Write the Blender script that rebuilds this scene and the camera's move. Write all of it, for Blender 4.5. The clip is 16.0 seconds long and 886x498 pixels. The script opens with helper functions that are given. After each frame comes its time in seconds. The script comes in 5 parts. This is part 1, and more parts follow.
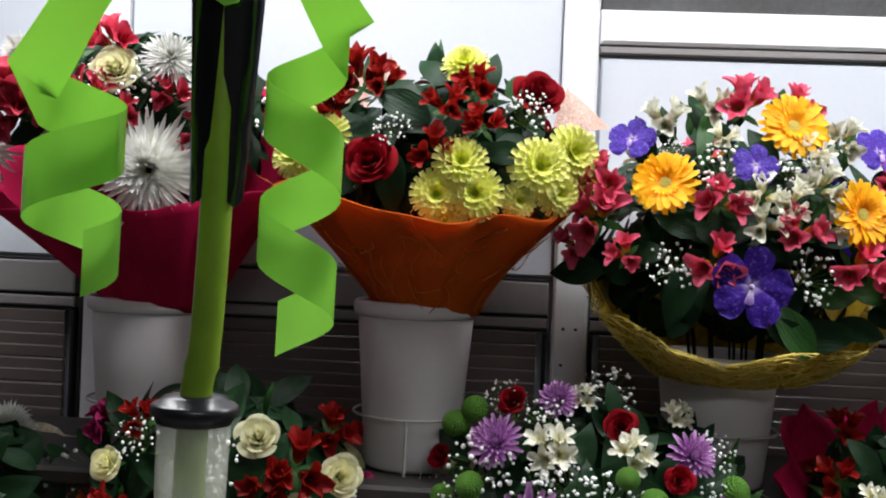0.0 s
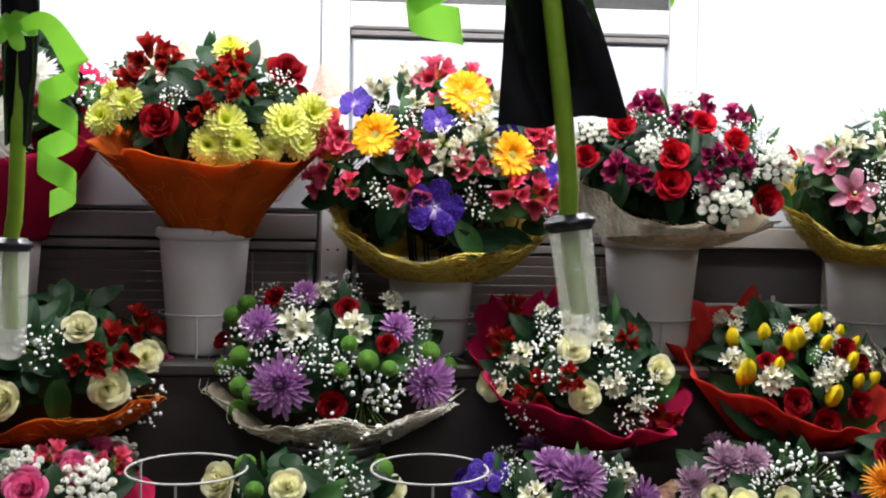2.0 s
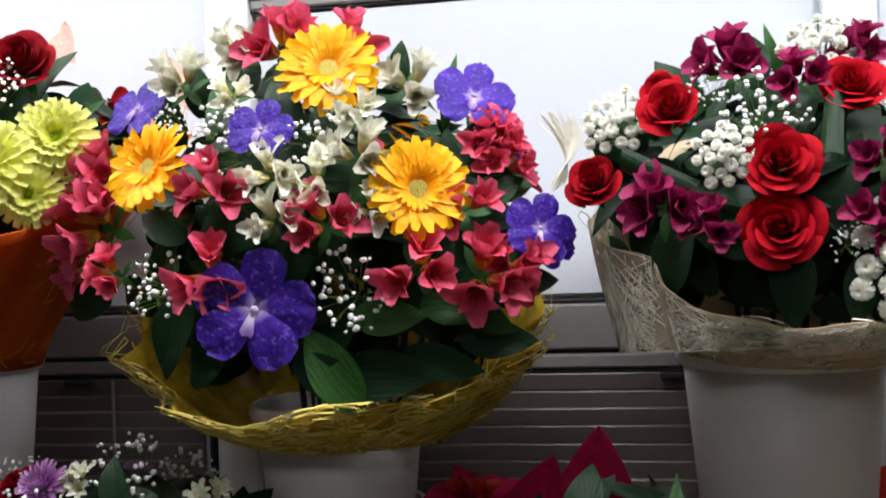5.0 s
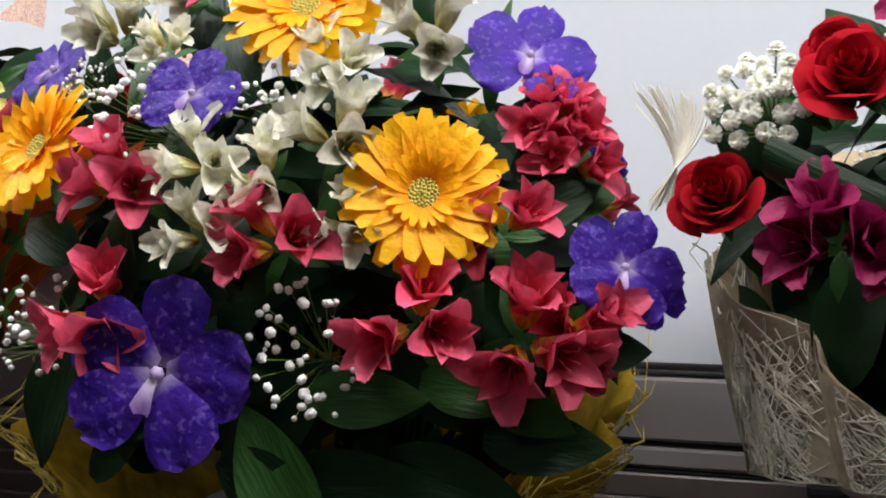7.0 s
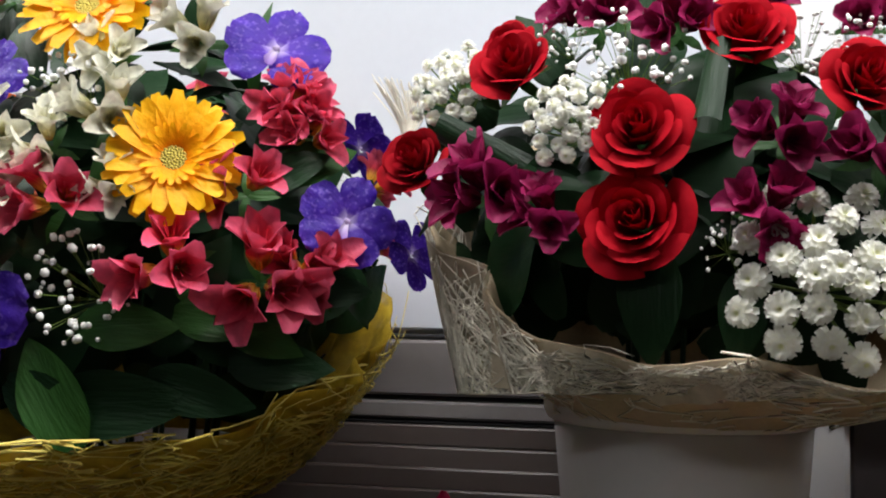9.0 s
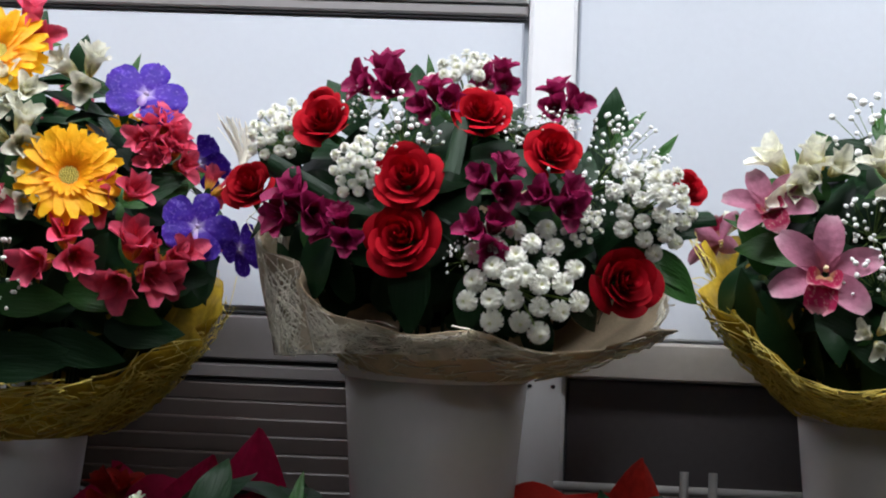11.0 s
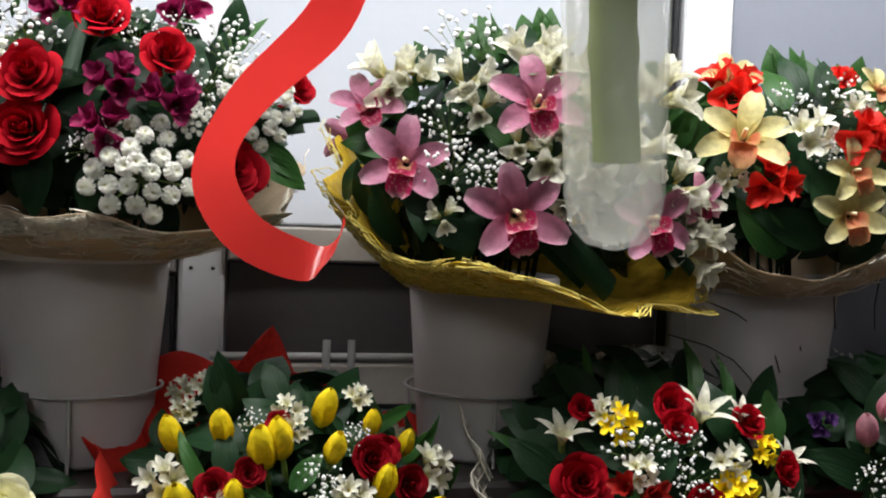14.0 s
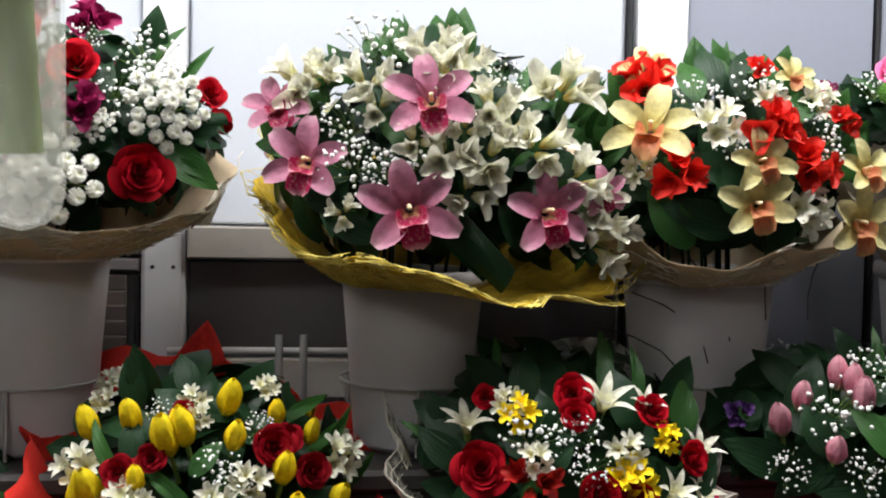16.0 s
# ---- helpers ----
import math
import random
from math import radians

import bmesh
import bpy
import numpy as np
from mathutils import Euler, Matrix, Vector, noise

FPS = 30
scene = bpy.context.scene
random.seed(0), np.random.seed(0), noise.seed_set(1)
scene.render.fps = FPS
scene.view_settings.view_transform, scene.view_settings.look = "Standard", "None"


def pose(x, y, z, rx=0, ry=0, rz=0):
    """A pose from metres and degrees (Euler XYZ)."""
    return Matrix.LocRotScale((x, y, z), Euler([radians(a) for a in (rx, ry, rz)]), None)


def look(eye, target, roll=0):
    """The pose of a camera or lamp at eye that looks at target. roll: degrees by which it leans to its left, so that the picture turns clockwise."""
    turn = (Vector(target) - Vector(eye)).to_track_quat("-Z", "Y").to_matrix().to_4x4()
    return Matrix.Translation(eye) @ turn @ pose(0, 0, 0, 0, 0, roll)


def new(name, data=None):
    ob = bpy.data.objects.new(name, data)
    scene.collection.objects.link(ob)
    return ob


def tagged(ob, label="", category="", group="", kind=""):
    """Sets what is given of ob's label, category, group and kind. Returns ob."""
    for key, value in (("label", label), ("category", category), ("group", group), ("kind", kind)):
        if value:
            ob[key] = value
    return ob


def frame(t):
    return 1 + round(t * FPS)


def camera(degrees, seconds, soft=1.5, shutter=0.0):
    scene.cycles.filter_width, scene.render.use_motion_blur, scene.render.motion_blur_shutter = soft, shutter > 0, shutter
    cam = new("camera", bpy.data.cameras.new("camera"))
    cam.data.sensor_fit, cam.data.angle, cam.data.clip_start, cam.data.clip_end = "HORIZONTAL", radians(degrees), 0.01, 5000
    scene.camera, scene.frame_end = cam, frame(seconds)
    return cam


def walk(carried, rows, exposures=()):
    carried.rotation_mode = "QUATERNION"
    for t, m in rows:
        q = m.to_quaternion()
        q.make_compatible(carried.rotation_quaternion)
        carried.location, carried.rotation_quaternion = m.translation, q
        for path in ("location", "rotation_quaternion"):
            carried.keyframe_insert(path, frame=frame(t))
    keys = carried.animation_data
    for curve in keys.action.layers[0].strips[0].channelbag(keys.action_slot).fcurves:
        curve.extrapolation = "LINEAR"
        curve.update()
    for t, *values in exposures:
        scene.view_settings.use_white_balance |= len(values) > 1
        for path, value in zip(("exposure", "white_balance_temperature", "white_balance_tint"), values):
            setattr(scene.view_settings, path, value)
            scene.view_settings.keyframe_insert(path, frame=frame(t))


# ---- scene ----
# camera and its walk
cam = camera(46.71, 16.0, soft=2.0)
PATH = [
    (0, look((-0.198, -1.916, 1.317), (-0.337, 0.079, 1.295), 2.4)),
    (0.5, look((-0.162, -2.116, 1.321), (-0.264, -0.12, 1.273), 2.3)),
    (1, look((-0.102, -2.484, 1.306), (-0.155, -0.486, 1.244), 1.9)),
    (1.5, look((-0.035, -2.554, 1.292), (-0.031, -0.555, 1.221), 1.6)),
    (2, look((0.025, -2.504, 1.283), (0.153, -0.511, 1.185), 1.1)),
    (2.5, look((0.071, -2.442, 1.273), (0.311, -0.46, 1.165), 0.4)),
    (3, look((0.135, -2.353, 1.267), (0.454, -0.381, 1.156), -0.4)),
    (3.5, look((0.206, -2.247, 1.274), (0.563, -0.282, 1.162), -1.0)),
    (4, look((0.305, -2.018, 1.29), (0.648, -0.05, 1.192), -1.8)),
    (4.5, look((0.408, -1.67, 1.299), (0.516, 0.327, 1.26), -2.1)),
    (5, look((0.499, -1.36, 1.31), (0.134, 0.607, 1.325), -2.0)),
    (5.2, look((0.508, -1.277, 1.331), (0.032, 0.665, 1.316), -1.9)),
    (7.3, look((0.49, -0.968, 1.31), (-0.141, 0.928, 1.413), 1.6)),
    (7.5, look((0.519, -0.968, 1.306), (-0.132, 0.921, 1.41), 1.9)),
    (8, look((0.568, -0.994, 1.289), (-0.024, 0.913, 1.405), 1.7)),
    (8.5, look((0.608, -1.03, 1.278), (0.094, 0.9, 1.394), 1.3)),
    (9, look((0.653, -1.072, 1.263), (0.206, 0.872, 1.398), 0.8)),
    (9.2, look((0.67, -1.089, 1.261), (0.242, 0.86, 1.396), 0.8)),
    (11.5, look((0.701, -1.435, 1.271), (0.764, 0.562, 1.355), 2.6)),
    (12, look((0.699, -1.456, 1.284), (0.887, 0.535, 1.327), 2.9)),
    (12.5, look((0.723, -1.47, 1.283), (0.982, 0.512, 1.306), 3.3)),
    (13, look((0.755, -1.487, 1.271), (1.082, 0.486, 1.275), 2.7)),
    (13.2, look((0.766, -1.49, 1.268), (1.121, 0.478, 1.256), 2.8)),
    (13.5, look((0.778, -1.5, 1.267), (1.177, 0.46, 1.228), 2.5)),
    (14, look((0.84, -1.539, 1.26), (1.24, 0.419, 1.181), 2.1)),
    (14.5, look((0.916, -1.575, 1.251), (1.261, 0.392, 1.145), 1.6)),
    (15, look((0.957, -1.587, 1.252), (1.261, 0.385, 1.12), 1.2)),
    (15.5, look((0.978, -1.59, 1.252), (1.248, 0.388, 1.128), 1.1)),
    (16, look((1.042, -1.609, 1.26), (1.282, 0.375, 1.178), 1.1)),
]
walk(cam, PATH, exposures=[(0, -0.02, 6400, 10), (1, -0.06, 6450, 10), (1.5, -0.04, 6450, 10), (2, 0.38, 6550, 10), (2.5, 0.42, 6650, 10), (3.5, 0.44, 6625, 10), (4, 0.42, 6612, 10), (4.5, 0.32, 6600, 10), (5, 0.10, 6450, 10), (7.3, -0.3, 6650, 10), (8.5, -0.18, 6618, 10), (9.2, -0.12, 6600, 10), (11.5, -0.33, 6150, 10), (13, -0.22, 6250, 10), (14, -0.02, 6550, 10), (15, 0.28, 6520, 10), (16, 0.18, 6550, 10)])

# world and light
world = bpy.data.worlds.new("shop_air")
scene.world = world
world.use_nodes = True
world.node_tree.nodes["Background"].inputs[0].default_value = (0.75, 0.83, 1.0, 1)
world.node_tree.nodes["Background"].inputs[1].default_value = 0.05


def area_light(name, m, sx, sy, watts, color):
    d = bpy.data.lights.new(name, "AREA")
    d.shape, d.size, d.size_y, d.energy, d.color = "RECTANGLE", sx, sy, watts, color
    ob = new(name, d)
    ob.matrix_world = m
    return ob


# Unseen overhead lamps, assumed and tuned to the brightness of the rows.
LAMPS = [(-0.8, -0.52), (0.55, -0.72), (1.85, -0.6)]
for lx, ly in LAMPS:
    area_light("assumed_lamp_glow", pose(lx, ly, 2.275), 1.1, 0.22, 19, (0.985, 0.965, 0.97))
# Added fill lamp behind the camera, brightens the front faces.
area_light("assumed_lamp_glow", pose(0.3, -2.9, 2.275), 1.1, 0.22, 6, (0.93, 0.97, 1.0))


# materials
def nodes_of(name):
    m = bpy.data.materials.new(name)
    m.use_nodes = True
    t = m.node_tree
    return m, t, t.nodes["Principled BSDF"]


def plain(name, color, rough=0.5, vary=0.15, scale=14.0, bump=0.0, metal=0.0, grain=90.0, spec=0.5):
    """Surface with two scales of tone variation and a fine relief."""
    m, t, b = nodes_of(name)
    co = t.nodes.new("ShaderNodeTexCoord")
    n1, n2 = t.nodes.new("ShaderNodeTexNoise"), t.nodes.new("ShaderNodeTexNoise")
    n1.inputs["Scale"].default_value, n2.inputs["Scale"].default_value = scale, grain
    n1.inputs["Detail"].default_value = 5
    mix = t.nodes.new("ShaderNodeMix")
    mix.data_type = "RGBA"
    lo = [c * (1 - vary) for c in color]
    hi = [min(1, c * (1 + vary)) for c in color]
    mix.inputs[6].default_value, mix.inputs[7].default_value = (*lo, 1), (*hi, 1)
    add = t.nodes.new("ShaderNodeMath")
    add.operation = "MULTIPLY_ADD"
    add.inputs[1].default_value, add.inputs[2].default_value = 0.35, 0.0
    sm = t.nodes.new("ShaderNodeMath")
    t.links.new(co.outputs["Object"], n1.inputs["Vector"])
    t.links.new(co.outputs["Object"], n2.inputs["Vector"])
    t.links.new(n2.outputs["Fac"], add.inputs[0])
    t.links.new(n1.outputs["Fac"], sm.inputs[0])
    t.links.new(add.outputs[0], sm.inputs[1])
    cl = t.nodes.new("ShaderNodeMapRange")
    cl.inputs["From Min"].default_value, cl.inputs["From Max"].default_value = 0.4, 0.95
    t.links.new(sm.outputs[0], cl.inputs["Value"])
    t.links.new(cl.outputs[0], mix.inputs[0])
    t.links.new(mix.outputs[2], b.inputs["Base Color"])
    b.inputs["Roughness"].default_value, b.inputs["Metallic"].default_value = rough, metal
    b.inputs["Specular IOR Level"].default_value = spec
    if bump:
        bp = t.nodes.new("ShaderNodeBump")
        bp.inputs["Strength"].default_value, bp.inputs["Distance"].default_value = bump, 0.002
        t.links.new(n2.outputs["Fac"], bp.inputs["Height"])
        t.links.new(bp.outputs[0], b.inputs["Normal"])
    return m


def petal_mat(name, stops, rough=0.5, through_light=0.25, veins=0.07, vein_scale=(9, 9, 9), spots=None, gloss=0.22, relief=0.18):
    """Petal colours from the base (0) to the tip (1) along the stored run of each petal, with fine veins; some light passes through."""
    m, t, b = nodes_of(name)
    at = t.nodes.new("ShaderNodeAttribute")
    at.attribute_name = "run"
    ramp = t.nodes.new("ShaderNodeValToRGB")
    el = ramp.color_ramp.elements
    while len(el) < len(stops):
        el.new(0.5)
    for e, (p, c) in zip(el, stops):
        e.position, e.color = p, (*c, 1)
    t.links.new(at.outputs["Fac"], ramp.inputs[0])
    co, mp, nz = t.nodes.new("ShaderNodeTexCoord"), t.nodes.new("ShaderNodeMapping"), t.nodes.new("ShaderNodeTexNoise")
    mp.inputs["Scale"].default_value = vein_scale
    nz.inputs["Scale"].default_value, nz.inputs["Detail"].default_value = 1.0, 4
    t.links.new(co.outputs["Object"], mp.inputs[0])
    t.links.new(mp.outputs[0], nz.inputs["Vector"])
    info = t.nodes.new("ShaderNodeObjectInfo")
    rnd = t.nodes.new("ShaderNodeMapRange")
    rnd.inputs["To Min"].default_value, rnd.inputs["To Max"].default_value = 0.82, 1.12
    t.links.new(info.outputs["Random"], rnd.inputs["Value"])
    vr = t.nodes.new("ShaderNodeMapRange")
    vr.inputs["From Min"].default_value, vr.inputs["From Max"].default_value = 0.3, 0.7
    vr.inputs["To Min"].default_value, vr.inputs["To Max"].default_value = 1 - veins * 2, 1 + veins
    t.links.new(nz.outputs["Fac"], vr.inputs["Value"])
    mul = t.nodes.new("ShaderNodeMath")
    mul.operation = "MULTIPLY"
    t.links.new(rnd.outputs[0], mul.inputs[0])
    t.links.new(vr.outputs[0], mul.inputs[1])
    sc = t.nodes.new("ShaderNodeVectorMath")
    sc.operation = "SCALE"
    t.links.new(ramp.outputs[0], sc.inputs[0])
    t.links.new(mul.outputs[0], sc.inputs["Scale"])
    out = sc.outputs[0]
    if spots:
        vo = t.nodes.new("ShaderNodeTexNoise")
        vo.inputs["Scale"].default_value = 22
        t.links.new(co.outputs["Object"], vo.inputs["Vector"])
        mr = t.nodes.new("ShaderNodeMapRange")
        mr.inputs["From Min"].default_value, mr.inputs["From Max"].default_value = 0.56, 0.66
        t.links.new(vo.outputs["Fac"], mr.inputs["Value"])
        mx = t.nodes.new("ShaderNodeMix")
        mx.data_type = "RGBA"
        mx.inputs[7].default_value = (*spots, 1)
        k = t.nodes.new("ShaderNodeMath")
        k.operation = "MULTIPLY"
        k.inputs[1].default_value = 0.35
        t.links.new(mr.outputs[0], k.inputs[0])
        t.links.new(k.outputs[0], mx.inputs[0])
        t.links.new(out, mx.inputs[6])
        out = mx.outputs[2]
    t.links.new(out, b.inputs["Base Color"])
    b.inputs["Roughness"].default_value = rough
    b.inputs["Specular IOR Level"].default_value = gloss
    tr, ms = t.nodes.new("ShaderNodeBsdfTranslucent"), t.nodes.new("ShaderNodeMixShader")
    t.links.new(out, tr.inputs[0])
    ms.inputs[0].default_value = through_light
    t.links.new(b.outputs[0], ms.inputs[1])
    t.links.new(tr.outputs[0], ms.inputs[2])
    t.links.new(ms.outputs[0], t.nodes["Material Output"].inputs[0])
    bp = t.nodes.new("ShaderNodeBump")
    bp.inputs["Strength"].default_value, bp.inputs["Distance"].default_value = relief, 0.02
    t.links.new(nz.outputs["Fac"], bp.inputs["Height"])
    t.links.new(bp.outputs[0], b.inputs["Normal"])
    return m


M = {}
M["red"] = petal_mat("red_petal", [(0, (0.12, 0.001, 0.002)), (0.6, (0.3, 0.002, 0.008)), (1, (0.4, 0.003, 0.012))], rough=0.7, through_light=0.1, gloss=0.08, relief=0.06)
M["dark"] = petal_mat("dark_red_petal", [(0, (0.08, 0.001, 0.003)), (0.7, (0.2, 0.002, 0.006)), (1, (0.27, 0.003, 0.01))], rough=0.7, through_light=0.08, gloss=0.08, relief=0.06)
M["cream"] = petal_mat("cream_petal", [(0, (0.72, 0.72, 0.36)), (0.5, (0.88, 0.85, 0.48)), (1, (0.92, 0.9, 0.6))], through_light=0.35)
M["hotpink"] = petal_mat("pink_petal", [(0, (0.4, 0.01, 0.08)), (0.7, (0.72, 0.07, 0.25)), (1, (0.82, 0.2, 0.4))])
M["gerbera"] = petal_mat("gerbera_petal", [(0, (0.9, 0.24, 0.004)), (0.4, (0.95, 0.43, 0.005)), (1, (0.97, 0.54, 0.008))], veins=0.06)
M["gerbera_eye"] = plain("gerbera_eye", (0.6, 0.5, 0.1), 0.8, 0.35, 60, 0.6)
M["alst_pink"] = petal_mat("crimson_lily_petal", [(0, (0.8, 0.5, 0.05)), (0.25, (0.8, 0.4, 0.08)), (0.42, (0.66, 0.05, 0.09)), (1, (0.84, 0.13, 0.24))], veins=0.12)
M["alst_red"] = petal_mat("coral_red_lily_petal", [(0, (0.6, 0.2, 0.04)), (0.3, (0.55, 0.025, 0.05)), (1, (0.72, 0.07, 0.13))], veins=0.12)
M["alst_orange"] = petal_mat("orange_red_lily_petal", [(0, (0.5, 0.15, 0.03)), (0.3, (0.28, 0.008, 0.006)), (1, (0.38, 0.014, 0.01))], veins=0.12)
M["alst_white"] = petal_mat("ivory_lily_petal", [(0, (0.7, 0.55, 0.1)), (0.3, (0.82, 0.8, 0.5)), (0.7, (0.88, 0.87, 0.74)), (1, (0.86, 0.86, 0.72))], veins=0.14)
M["alst_maroon"] = petal_mat("maroon_lily_petal", [(0, (0.14, 0.005, 0.03)), (0.4, (0.25, 0.006, 0.06)), (1, (0.38, 0.02, 0.12))], veins=0.12)
M["alst_violet"] = petal_mat("violet_petal", [(0, (0.12, 0.05, 0.16)), (0.4, (0.08, 0.025, 0.16)), (1, (0.13, 0.06, 0.22))], veins=0.2)
M["vanda"] = petal_mat("blue_violet_orchid_petal", [(0, (0.5, 0.4, 0.7)), (0.18, (0.07, 0.02, 0.34)), (0.7, (0.04, 0.01, 0.29)), (1, (0.08, 0.025, 0.38))], veins=0.1, spots=(0.3, 0.18, 0.75))
M["vanda_lip"] = petal_mat("orchid_white_lip", [(0, (0.85, 0.8, 0.85)), (1, (0.4, 0.2, 0.7))])
M["cym_pink"] = petal_mat("dusty_pink_orchid_petal", [(0, (0.4, 0.1, 0.19)), (0.3, (0.5, 0.17, 0.27)), (0.8, (0.54, 0.22, 0.32)), (1, (0.66, 0.38, 0.46))], veins=0.12)
M["cym_yellow"] = petal_mat("straw_yellow_orchid_petal", [(0, (0.5, 0.42, 0.12)), (0.4, (0.68, 0.6, 0.24)), (1, (0.75, 0.7, 0.38))], veins=0.12)
M["lip_pink"] = petal_mat("crimson_orchid_lip", [(0, (0.75, 0.5, 0.25)), (0.4, (0.35, 0.01, 0.06)), (0.8, (0.4, 0.015, 0.08)), (1, (0.72, 0.35, 0.42))], spots=(0.8, 0.6, 0.5))
M["lip_yellow"] = petal_mat("apricot_orchid_lip", [(0, (0.6, 0.3, 0.1)), (0.5, (0.65, 0.2, 0.1)), (1, (0.6, 0.35, 0.15))], spots=(0.35, 0.03, 0.02))
M["column"] = plain("orchid_column", (0.82, 0.66, 0.4), 0.5, 0.2, 40)
M["carnation"] = petal_mat("scarlet_petal", [(0, (0.5, 0.01, 0.005)), (0.5, (0.8, 0.02, 0.012)), (1, (0.88, 0.04, 0.025))])
M["white"] = petal_mat("white_petal", [(0, (0.72, 0.76, 0.42)), (0.25, (0.85, 0.86, 0.76)), (1, (0.9, 0.9, 0.88))])
M["lemon"] = petal_mat("lemon_petal", [(0, (0.6, 0.68, 0.02)), (0.35, (0.85, 0.88, 0.1)), (1, (0.93, 0.94, 0.32))])
M["lime_eye"] = plain("lime_eye", (0.42, 0.55, 0.03), 0.8, 0.3, 60, 0.5)
M["yellow"] = petal_mat("tulip_yellow_petal", [(0, (0.65, 0.6, 0.03)), (0.4, (0.95, 0.68, 0.008)), (1, (0.98, 0.78, 0.02))], through_light=0.15)
M["tulip_pink"] = petal_mat("tulip_pink_petal", [(0, (0.6, 0.55, 0.35)), (0.4, (0.75, 0.25, 0.34)), (1, (0.8, 0.42, 0.48))])
M["purple"] = petal_mat("lilac_petal", [(0, (0.22, 0.05, 0.26)), (0.5, (0.4, 0.14, 0.45)), (1, (0.6, 0.32, 0.62))])
M["mauve"] = petal_mat("mauve_petal", [(0, (0.35, 0.16, 0.3)), (0.5, (0.45, 0.25, 0.4)), (1, (0.6, 0.42, 0.52))])
M["orange"] = petal_mat("orange_petal", [(0, (0.75, 0.3, 0.02)), (0.5, (0.9, 0.28, 0.01)), (1, (0.92, 0.42, 0.03))])
M["gyp"] = plain("baby_breath_white", (0.85, 0.86, 0.84), 0.7, 0.1, 50)
M["button"] = petal_mat("button_white_petal", [(0, (0.72, 0.74, 0.42)), (0.3, (0.84, 0.84, 0.72)), (1, (0.9, 0.9, 0.86))], through_light=0.2, relief=0.05)
M["santini"] = plain("green_button_bloom", (0.1, 0.27, 0.02), 0.8, 0.35, 60, 0.8, grain=160)
M["stem"] = plain("green_stem", (0.16, 0.26, 0.05), 0.45, 0.25, 30)
M["leaf"] = petal_mat("dark_leaf", [(0, (0.007, 0.023, 0.009)), (0.5, (0.011, 0.035, 0.013)), (1, (0.013, 0.04, 0.015))], gloss=0.14, rough=0.4, through_light=0.06, veins=0.06, vein_scale=(2, 26, 26))
M["leaf_bright"] = petal_mat("fresh_leaf", [(0, (0.02, 0.075, 0.014)), (0.5, (0.03, 0.1, 0.02)), (1, (0.035, 0.11, 0.022))], rough=0.42, through_light=0.18, veins=0.07, vein_scale=(2, 26, 26))


def fabric(name, color, rough=0.8, clear=0.0, weave=260.0, vary=0.3):
    """Wrapping felt or tissue; clear lets part of the light and view pass through its weave."""
    m = plain(name, color, rough, vary, 9, 0.5, grain=weave, spec=0.2)
    t = m.node_tree
    b = t.nodes["Principled BSDF"]
    tl, ms = t.nodes.new("ShaderNodeBsdfTranslucent"), t.nodes.new("ShaderNodeMixShader")
    tl.inputs[0].default_value = (*color, 1)
    ms.inputs[0].default_value = 0.3
    t.links.new(b.outputs[0], ms.inputs[1])
    t.links.new(tl.outputs[0], ms.inputs[2])
    last = ms.outputs[0]
    if clear:
        tp, m2 = t.nodes.new("ShaderNodeBsdfTransparent"), t.nodes.new("ShaderNodeMixShader")
        co, nz, mr = t.nodes.new("ShaderNodeTexCoord"), t.nodes.new("ShaderNodeTexNoise"), t.nodes.new("ShaderNodeMapRange")
        nz.inputs["Scale"].default_value, nz.inputs["Detail"].default_value = 45, 6
        mr.inputs["From Min"].default_value, mr.inputs["From Max"].default_value = 0.42, 0.62
        mr.inputs["To Max"].default_value = clear
        t.links.new(co.outputs["Object"], nz.inputs["Vector"])
        t.links.new(nz.outputs["Fac"], mr.inputs["Value"])
        t.links.new(mr.outputs[0], m2.inputs[0])
        t.links.new(last, m2.inputs[1])
        t.links.new(tp.outputs[0], m2.inputs[2])
        last = m2.outputs[0]
    t.links.new(last, t.nodes["Material Output"].inputs[0])
    return m


M["wrap_magenta"] = fabric("magenta_felt", (0.5, 0.006, 0.07))
M["wrap_orange"] = fabric("orange_felt", (0.66, 0.12, 0.008), weave=180)
M["wrap_yellow"] = fabric("yellow_sisal", (0.55, 0.38, 0.03), clear=0.4)
M["wrap_cream"] = fabric("cream_sisal", (0.6, 0.53, 0.4), clear=0.35)
M["wrap_beige"] = fabric("beige_paper", (0.62, 0.5, 0.34))
M["wrap_red"] = fabric("red_felt", (0.6, 0.03, 0.02))
M["wrap_white"] = fabric("white_net", (0.72, 0.7, 0.62), clear=0.7)
M["wrap_peach"] = fabric("peach_tissue", (0.85, 0.5, 0.38), clear=0.5)
M["fibre_yellow"] = plain("yellow_fibre", (0.72, 0.58, 0.12), 0.6, 0.25, 30)
M["fibre_cream"] = plain("cream_fibre", (0.8, 0.76, 0.64), 0.6, 0.2, 30)
M["fibre_orange"] = plain("orange_fibre", (0.7, 0.2, 0.02), 0.7, 0.25, 30)
M["bucket"] = plain("white_bucket_plastic", (0.76, 0.73, 0.74), 0.42, 0.05, 6, 0.05)
M["bucket_dark"] = plain("black_bucket_plastic", (0.02, 0.02, 0.022), 0.4, 0.2, 8)
M["wire"] = plain("white_coated_wire", (0.5, 0.5, 0.49), 0.35, 0.15, 20)
M["wall"] = plain("pale_wall_panel", (0.6, 0.64, 0.7), 0.35, 0.04, 1.6, 0.03)
M["wall_grey"] = plain("grey_blue_panel", (0.31, 0.335, 0.4), 0.35, 0.05, 1.6, 0.03)
